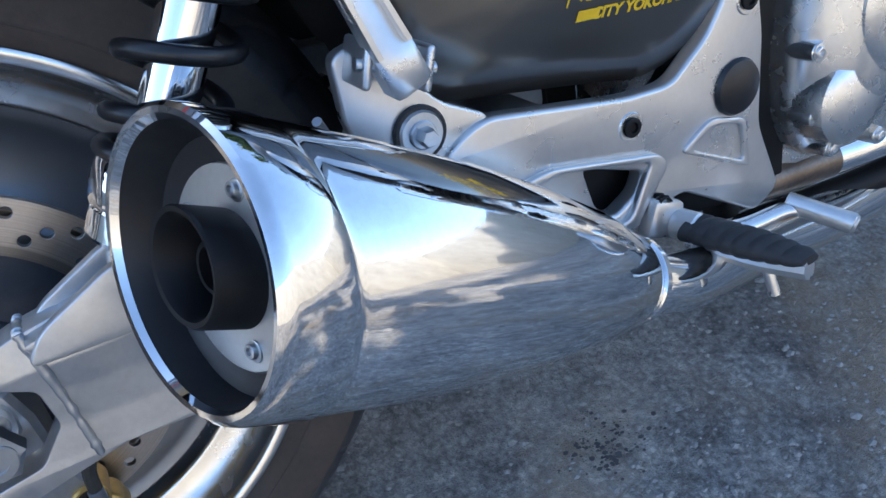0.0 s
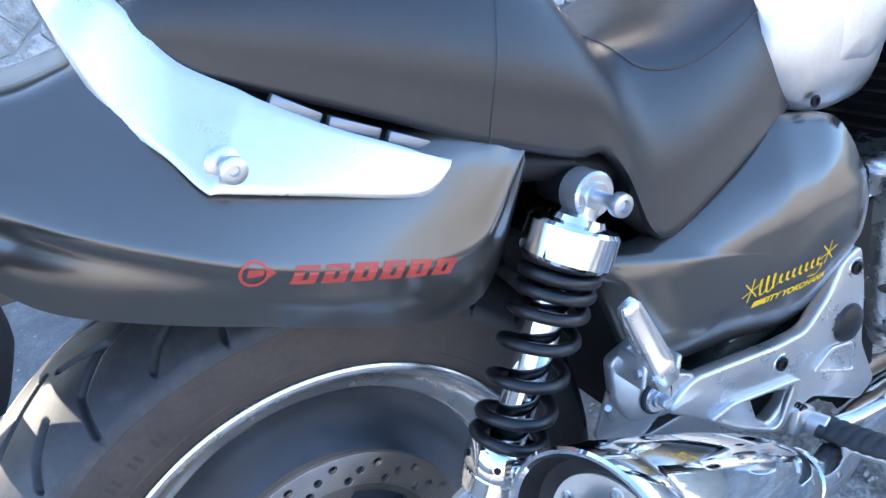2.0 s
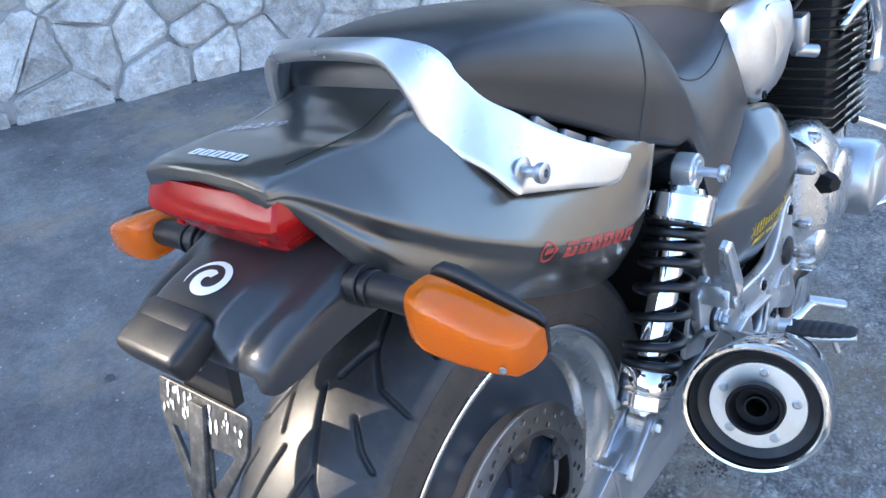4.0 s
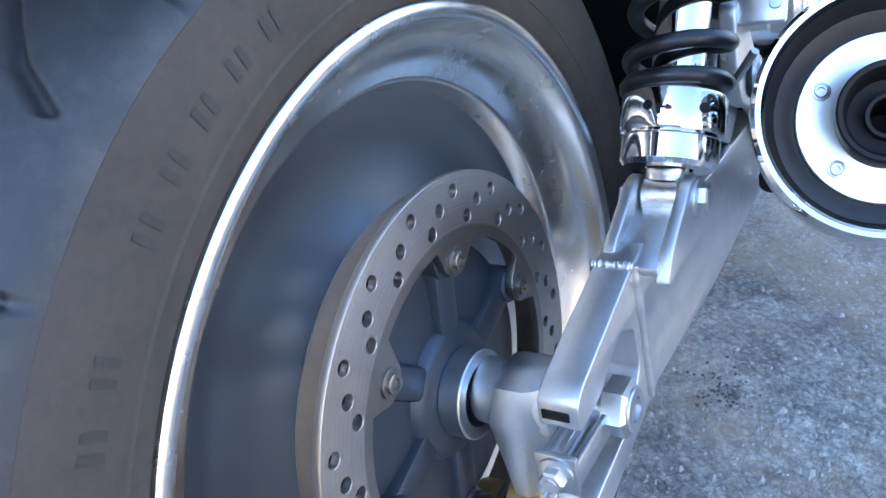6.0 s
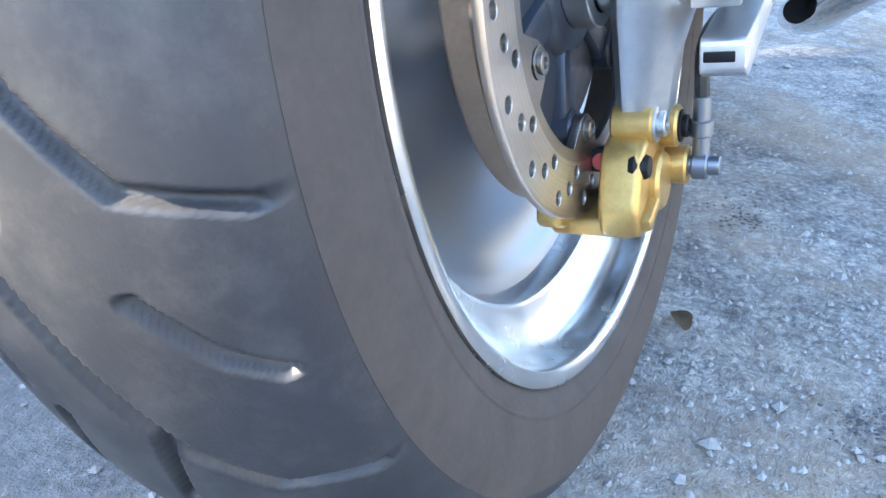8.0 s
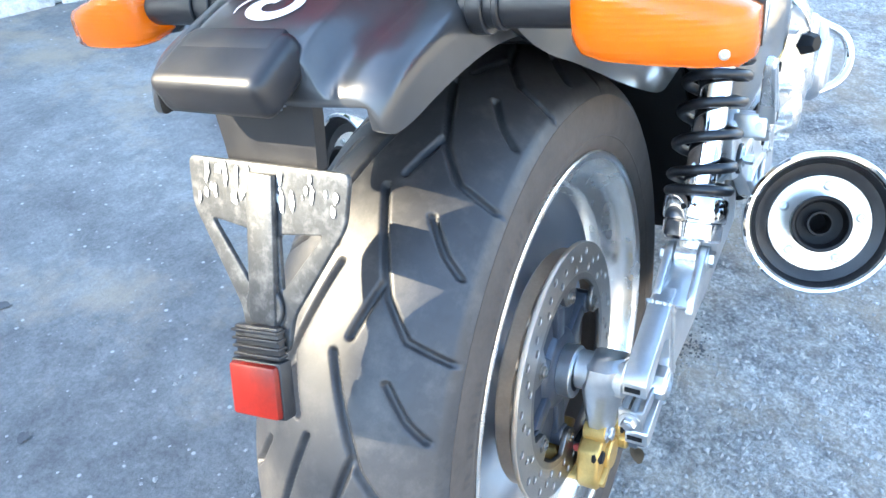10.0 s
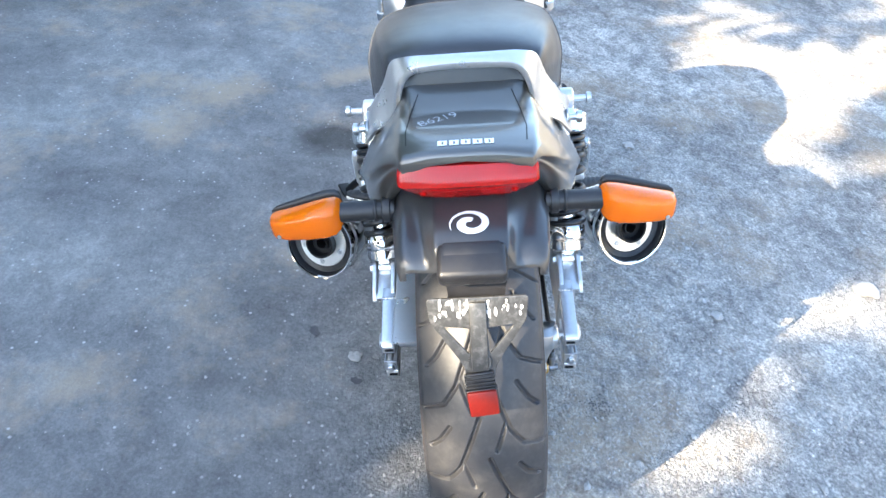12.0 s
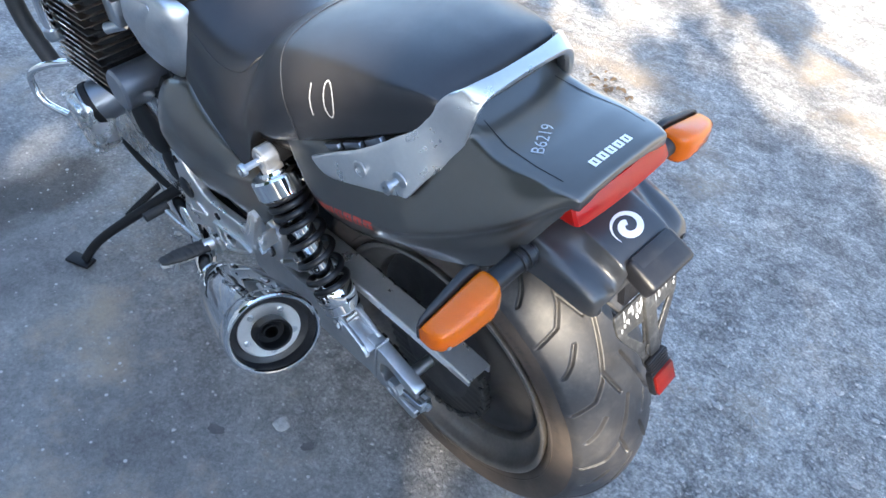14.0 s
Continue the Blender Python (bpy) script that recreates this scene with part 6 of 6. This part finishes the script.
for s in (-1, 1):
    u = Vector((1, 0, -0.36)) if s < 0 else Vector((-1, 0, 0.36))
    v = Vector((0.36, 0, 1)) if s < 0 else Vector((0.36, 0, 1))
    o = Vector((0.020, s * 0.20, 0.644)) if s < 0 else Vector((0.150, s * 0.20, 0.597))
    bars = letter_bars(6, 0.0165, 0.0040, 0.0135, 0.25)
    decal("red_lettering", bars, o, u, v, (0, -s, 0), COWL, RED_PAINT, COWL, 0.0006)
    if s < 0:
        rim = [(0.0095 * math.cos(t), 0.0095 * math.sin(t)) for t in np.linspace(0, 2 * math.pi, 25)]
        loops = [[(a[0] * f - 0.0, a[1] * f) for a, f in ((p, 1.0), (q, 1.0), (q, 0.78), (p, 0.78))] for p, q in zip(rim, rim[1:])]
        loops.append([(-0.004, -0.003), (0.006, -0.001), (0.006, 0.003), (-0.004, 0.003)])
        loops.append([(0.008, -0.004), (0.014, 0.001), (0.008, 0.005)])
        decal("red_emblem", loops, Vector((0.001, s * 0.20, 0.660)), u, v, (0, -s, 0), COWL, RED_PAINT, COWL, 0.0006)
decal("white_lettering", letter_bars(5, 0.0105, 0.0026, 0.0105, 0.0, -0.0318), (-0.1740, 0, 0.83), (0, -1, 0), (1, 0, 0.05), (0, 0, -1), COWL, WHITE_PAINT, COWL, 0.0007)
decal("lot_marking", text_mesh("B6219", 0.020), (-0.112, 0.030, 0.83), (0.45, -0.89, 0), (0.89, 0.45, 0), (0, 0, -1), COWL, CHALK, COWL, 0.0007)


def stroke(pts, w):
    line = [Vector((a, b, 0)) for a, b in pts]
    out = []
    for p, q in zip(line, line[1:]):
        d = (q - p).normalized() * w
        nrm = Vector((-d.y, d.x, 0))
        out.append([(p + nrm - d).xy[:], (p - nrm - d).xy[:], (q - nrm + d).xy[:], (q + nrm + d).xy[:]])
    return out


ten = stroke([(-0.018, 0.018), (-0.0215, 0.0), (-0.021, -0.022)], 0.0010) + stroke([(0.011 + 0.0078 * math.cos(t), 0.002 + 0.023 * math.sin(t)) for t in np.linspace(1.2, 7.4, 20)], 0.0009)
decal("chalk_marking", ten, (0.137, 0.20, 0.770), (-1, 0, 0.30), (0.15, 0, 1), (0, -1, 0), SEAT, CHALK, SEAT, 0.0008)

# ---- ground ----
g_bm = bmesh.new()
axis_pts = sorted({round(v, 3) for v in list(np.linspace(-3, 3.5, 66)) + [-200, -60, -20, -9, -5, 5, 9, 20, 60, 200]})
grid = [[g_bm.verts.new((x, y, 0.004 * noise.noise(Vector((x * 0.9, y * 0.9, 0))) if max(abs(x), abs(y)) < 3.2 else 0.0)) for y in axis_pts] for x in axis_pts]
for i in range(len(axis_pts) - 1):
    for j in range(len(axis_pts) - 1):
        g_bm.faces.new((grid[i][j], grid[i + 1][j], grid[i + 1][j + 1], grid[i][j + 1]))
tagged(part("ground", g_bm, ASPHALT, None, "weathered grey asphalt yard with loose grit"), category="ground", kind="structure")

random.seed(11)


def pebbles(count, where, size):
    """Many small angular stones as one mesh."""
    vs, fs = [], []
    base = [(1, 0, 0), (0.31, 0.95, 0), (-0.81, 0.59, 0), (-0.81, -0.59, 0), (0.31, -0.95, 0), (0, 0, 0.8), (0, 0, -0.5)]
    tri = [(0, 1, 5), (1, 2, 5), (2, 3, 5), (3, 4, 5), (4, 0, 5), (1, 0, 6), (2, 1, 6), (3, 2, 6), (4, 3, 6), (0, 4, 6)]
    for _ in range(count):
        x, y = where()
        r = size * (0.4 + 1.2 * random.random() ** 3)
        a = random.uniform(0, 6.28)
        k = len(vs)
        for bx, by, bz in base:
            j = 0.7 + 0.6 * random.random()
            vs.append((x + r * j * (bx * math.cos(a) - by * math.sin(a)), y + r * j * (bx * math.sin(a) + by * math.cos(a)) * 0.8, 0.002 + r * 0.6 * j * bz))
        fs += [(k + p, k + q, k + s_) for p, q, s_ in tri]
    me = bpy.data.meshes.new("grit")
    me.from_pydata(vs, [], fs)
    me.update()
    return me


tagged(part("loose_grit", pebbles(16000, lambda: (random.uniform(-0.7, 1.5), random.gauss(-0.48, 0.36)), 0.0034), PALE_STONE, None, "loose pale grit scattered over the asphalt", smooth=0), category="gravel", kind="stuff")
tagged(part("coarse_grit", pebbles(800, lambda: (random.uniform(-0.7, 1.5), random.gauss(-0.62, 0.34)), 0.0075), PALE_STONE, None, "coarse pale crumbs of stone on the asphalt", smooth=0), category="gravel", kind="stuff")
tagged(part("fine_grit", pebbles(2200, lambda: (random.uniform(-0.9, 2.2), random.uniform(0.0, 2.1)), 0.0023), PALE_STONE, None, "sparse fine grit on the asphalt", smooth=0), category="gravel", kind="stuff")


def clod(name, x, y, r, mat, label, category, flat=0.5):
    bm = bmesh.new()
    bmesh.ops.create_icosphere(bm, subdivisions=3, radius=r)
    for v in bm.verts:
        v.co += v.co.normalized() * r * 0.45 * noise.noise(v.co / r * 1.3 + Vector((x * 7, y * 7, 0)))
        v.co.z *= flat
    zs = min(v.co.z for v in bm.verts)
    return tagged(part(name, bm, mat, None, label, 40, at=Matrix.Translation((x, y, -zs * 0.55))), category=category)


for x, y, r in ((0.446, -0.569, 0.016), (1.242, -0.494, 0.018), (0.22, 0.30, 0.014), (0.60, -1.02, 0.03)):
    clod("pebble", x, y, r, PALE_STONE, "pale grey pebble lying on the asphalt", "stone")


def leaf(x, y, size, turn):
    rows_ = []
    for k in range(9):
        t = k / 8
        w = size * 0.32 * math.sin(math.pi * (0.06 + 0.94 * t) ** 0.8)
        z = 0.004 + size * 0.16 * math.sin(t * 3.0) + 0.002
        rows_.append([(size * (t - 0.5), -w, z + w * 0.5), (size * (t - 0.5), 0, z), (size * (t - 0.5), w, z + w * 0.4)])
    bm = loft(rows_, caps=False, closed=False)
    bmesh.ops.solidify(bm, geom=bm.faces[:], thickness=0.0006)
    return tagged(part("dry_leaf", bm, DRY_LEAF, None, "curled dry leaf lying on the asphalt", 60, at=pose(x, y, 0, 0, 0, turn)), category="leaf")


leaf(0.202, -0.060, 0.030, 40)
for x, y, turn in ((0.60, -1.36, 10), (0.66, -1.40, 70), (0.56, -1.33, 130), (0.70, -1.35, 200)):
    leaf(x, y, 0.034, turn)
scatter = random.Random(31)
for _ in range(11):
    leaf(0.62 + scatter.gauss(0, 0.06), -1.34 + scatter.gauss(0, 0.035), scatter.uniform(0.018, 0.034), scatter.uniform(0, 360))

# oil marks and damp spots with shapes of their own
OIL = material("oil_stain", (0.085, 0.085, 0.088), 0.8, 0, 0.3, 30, 0.4, 300)


def stain(x, y, rx, ry, turn, core=0.7):
    """A soaked-in oil mark: a small core, if any, with fine spatter round it."""
    bm = bmesh.new()
    rng = random.Random(int(1000 * (x + 3 * y + 5)))
    blots = [(0.0, 0.0, core)] if core else [(rng.gauss(0, 0.75), rng.gauss(0, 0.75), 0.03 + 0.10 * rng.random() ** 2) for _ in range(130)]
    for k, (u, v, r) in enumerate(blots):
        n = 18 if r > 0.3 else 6
        ringv = []
        for q in range(n):
            a = 2 * math.pi * q / n
            f = r * (1 + 0.5 * noise.noise(Vector((math.cos(a) * 1.8 + x * 9 + k, math.sin(a) * 1.8 + y * 9, k))))
            ringv.append(bm.verts.new((rx * (u + f * math.cos(a)), ry * (v + f * math.sin(a)), 0.00002 * k)))
        bm.faces.new(ringv)
    return tagged(part("oil_stain", bm, OIL, None, "small dark oil stain soaked into the asphalt", 0, at=pose(x, y, 0.0042 + 0.004 * noise.noise(Vector((x * 0.9, y * 0.9, 0))), 0, 0, turn)), category="stain", kind="" if core else "stuff")


for row in ((0.285, 0.396, 0.026, 0.017, 20, 0.6), (0.151, 0.291, 0.020, 0.015, 60, 0.6), (-0.019, 0.977, 0.016, 0.018, 0, 0.6), (-0.189, 0.703, 0.016, 0.013, 30, 0.6), (0.470, -0.075, 0.030, 0.022, 0, 0.0), (0.132, -0.22, 0.018, 0.022, 50, 0.0)):
    stain(*row)

# ---- stone wall ----


def clip_cell(cell, p, q):
    """The part of a convex polygon that lies nearer to p than to q."""
    mid, d = ((p[0] + q[0]) / 2, (p[1] + q[1]) / 2), (q[0] - p[0], q[1] - p[1])
    side = lambda a: (a[0] - mid[0]) * d[0] + (a[1] - mid[1]) * d[1]
    out = []
    for a, b in zip(cell, cell[1:] + cell[:1]):
        fa, fb = side(a), side(b)
        if fa <= 0:
            out.append(a)
        if fa * fb < 0:
            t = fa / (fa - fb)
            out.append((a[0] + (b[0] - a[0]) * t, a[1] + (b[1] - a[1]) * t))
    return out


def build_wall():
    w0, w1, height = Vector((-0.75, 2.86, 0)), Vector((3.6, 1.30, 0)), 1.5
    along = (w1 - w0).normalized()
    length = (w1 - w0).length
    m = Matrix.Translation(w0) @ Matrix((along, Vector((0, 0, 1)), along.cross(Vector((0, 0, 1))))).transposed().to_4x4()
    wall = tagged(part("wall_stone", box((length, height, 0.3), m @ Matrix.Translation((length / 2, height / 2, -0.15)), 0.01), MORTAR, None, "rubble wall of pale limestone in grey mortar"), category="wall", kind="structure")
    random.seed(23)
    seeds, row = [], 0
    v = 0.06
    while v < height:
        u = random.uniform(-0.1, 0.1)
        while u < length:
            seeds.append((u + random.uniform(-0.05, 0.05), v + random.uniform(-0.055, 0.055)))
            u += random.uniform(0.09, 0.40)
        v += random.uniform(0.11, 0.16)
    for p in seeds:
        cell = [(p[0] - 0.3, max(-0.02, p[1] - 0.3)), (p[0] + 0.3, max(-0.02, p[1] - 0.3)), (p[0] + 0.3, min(height, p[1] + 0.3)), (p[0] - 0.3, min(height, p[1] + 0.3))]
        for q in seeds:
            if q is not p and abs(q[0] - p[0]) < 0.6 and abs(q[1] - p[1]) < 0.6:
                cell = clip_cell(cell, p, q)
                if len(cell) < 3:
                    break
        if len(cell) < 3:
            continue
        cx, cy = sum(a[0] for a in cell) / len(cell), sum(a[1] for a in cell) / len(cell)
        loop = rounded([(a[0], a[1]) for a in cell], 0.013, 2)
        loop = [p_ for a, b in zip(loop, loop[1:] + loop[:1]) for p_ in (a, ((a[0] + b[0]) / 2, (a[1] + b[1]) / 2))]
        proud = random.uniform(0.018, 0.045)
        facets = [(random.uniform(0.020, 0.044), random.uniform(-0.38, 0.38), random.uniform(-0.38, 0.38)) for _ in range(5)]
        rs = []
        for f, h in ((0.930, -0.03), (0.925, 0.40), (0.89, 0.80), (0.81, 0.97), (0.68, 1.0), (0.54, 1.0), (0.40, 1.0), (0.26, 1.0), (0.14, 1.0), (0.04, 1.0)):
            ring_ = []
            for a in loop:
                u, w = (a[0] - cx) * f, (a[1] - cy) * f
                k = noise.noise(Vector((u * 14 + cx * 5, w * 14, h * 2))) * 0.026 + noise.noise(Vector((u * 38, w * 38 + cx * 9, h))) * 0.018 + noise.noise(Vector((u * 90, w * 90 + cx * 9, h))) * 0.008
                ring_.append((cx + u + k * 0.6, cy + w + k * 0.6, (max(0.014, min(a0 + b0 * u + c0 * w for a0, b0, c0 in facets)) + 0.45 * k) * h if h > 0 else proud * h))
            rs.append(ring_)
        bm = loft(rs)
        bm.transform(m)
        part("stone", bm, STONE, wall, smooth=18)
    return wall


build_wall()

# ---- plain unseen walls, added to close the place and cut light from the horizon ----
RENDER_COAT = material("weathered_wall_render", (0.34, 0.335, 0.32), 0.9, 0, 0.2, 1.5, 0.5, 40)
for k, (cx, cy, lx, ly) in enumerate(((-0.5, -6.5, 21.7, 0.25), (-11.5, 3.3, 0.25, 19.5), (10.5, 3.3, 0.25, 19.5), (-0.5, 13.2, 21.7, 0.25)), 1):
    tagged(part("wall_yard_%d" % k, box((lx, ly, 2.6), pose(cx, cy, 1.29), 0.02), RENDER_COAT, None, "plain rendered wall out of view, added to block the low sky"), category="wall", kind="structure")

# ---- unseen trees that shade the yard ----


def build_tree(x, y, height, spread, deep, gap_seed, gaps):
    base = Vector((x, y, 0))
    tree = tagged(new("tree"), "leafy unseen tree that shades the yard", "tree", "trees round the yard")
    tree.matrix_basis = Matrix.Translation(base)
    part("trunk", tube([(0, 0, -0.1), (0.1, 0.05, height * 0.4), (-0.05, 0.1, height * 0.75), (0, 0, height * 1.1)], [0.22, 0.16, 0.12, 0.05], 12), BARK, tree)
    rng = np.random.default_rng(gap_seed)
    limbs = []
    for k in range(9):
        a = 2 * math.pi * k / 9 + rng.uniform(-0.3, 0.3)
        e = Vector((spread * 0.8 * math.cos(a), spread * 0.8 * math.sin(a), height + rng.uniform(-0.3, 0.6) * deep))
        limbs.append(tube([(0, 0, height * 0.55), tuple(e * 0.5 + Vector((0, 0, height * 0.25))), tuple(e)], [0.07, 0.04, 0.012], 7))
    part("limbs", joined(*limbs), BARK, tree)
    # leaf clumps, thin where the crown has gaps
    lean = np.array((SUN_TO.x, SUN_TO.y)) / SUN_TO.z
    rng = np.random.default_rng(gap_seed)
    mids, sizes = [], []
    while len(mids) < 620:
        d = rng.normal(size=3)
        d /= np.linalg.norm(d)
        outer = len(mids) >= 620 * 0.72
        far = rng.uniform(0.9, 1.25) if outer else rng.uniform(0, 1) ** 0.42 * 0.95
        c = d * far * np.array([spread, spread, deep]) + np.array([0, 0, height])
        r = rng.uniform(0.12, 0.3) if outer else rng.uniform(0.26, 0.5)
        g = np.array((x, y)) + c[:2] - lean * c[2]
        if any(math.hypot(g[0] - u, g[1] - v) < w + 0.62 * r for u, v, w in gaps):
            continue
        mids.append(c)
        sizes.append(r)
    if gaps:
        # loose outer twigs added beyond the edge of the crown to dapple the far ground
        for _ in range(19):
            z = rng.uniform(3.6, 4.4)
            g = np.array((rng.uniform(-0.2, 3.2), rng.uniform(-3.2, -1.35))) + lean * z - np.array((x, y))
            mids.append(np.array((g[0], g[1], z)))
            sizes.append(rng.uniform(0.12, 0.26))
    c, r = np.repeat(np.array(mids), 110, 0), np.repeat(np.array(sizes), 110)
    p = c + rng.normal(size=c.shape) * r[:, None] * 0.5
    q = rng.normal(size=p.shape)
    q /= np.linalg.norm(q, axis=1)[:, None]
    o = np.cross(q, rng.normal(size=p.shape))
    o /= np.linalg.norm(o, axis=1)[:, None]
    q *= rng.uniform(0.07, 0.11, len(p))[:, None]
    o *= rng.uniform(0.035, 0.055, len(p))[:, None]
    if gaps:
        # leaves thinned along a slit placed to let sun through to the tyre
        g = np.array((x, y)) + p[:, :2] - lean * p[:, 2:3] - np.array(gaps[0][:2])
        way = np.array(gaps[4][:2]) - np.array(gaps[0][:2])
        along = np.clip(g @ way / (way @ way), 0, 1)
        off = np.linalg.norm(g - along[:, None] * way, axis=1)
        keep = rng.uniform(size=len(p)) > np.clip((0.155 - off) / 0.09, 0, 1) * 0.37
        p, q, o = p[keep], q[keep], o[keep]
    vs = np.stack([p - q, p + o, p + q, p - o], 1).reshape(-1, 3).tolist()
    fs = np.arange(len(vs)).reshape(-1, 4).tolist()
    me = bpy.data.meshes.new("crown")
    me.from_pydata(vs, [], fs)
    me.update()
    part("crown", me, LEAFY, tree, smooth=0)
    return tree


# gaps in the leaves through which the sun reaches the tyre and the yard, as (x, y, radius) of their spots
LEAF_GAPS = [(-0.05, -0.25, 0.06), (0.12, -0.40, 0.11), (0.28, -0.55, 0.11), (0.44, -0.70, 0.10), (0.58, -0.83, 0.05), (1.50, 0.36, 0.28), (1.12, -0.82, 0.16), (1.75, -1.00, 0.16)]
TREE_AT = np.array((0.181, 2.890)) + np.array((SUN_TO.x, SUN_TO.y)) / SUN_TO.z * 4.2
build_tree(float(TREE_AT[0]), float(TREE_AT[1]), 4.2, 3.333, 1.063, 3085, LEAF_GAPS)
# three more unseen trees, added to darken the sky on the left and shade ground ahead
for x, y, spread, seed in ((1.6, 7.0, 3.0, 17), (5.6, 5.2, 2.8, 29), (-1.0, 6.2, 1.7, 53)):
    build_tree(x, y, 3.8, spread, 1.7 if spread > 2 else 0.9, seed, [])
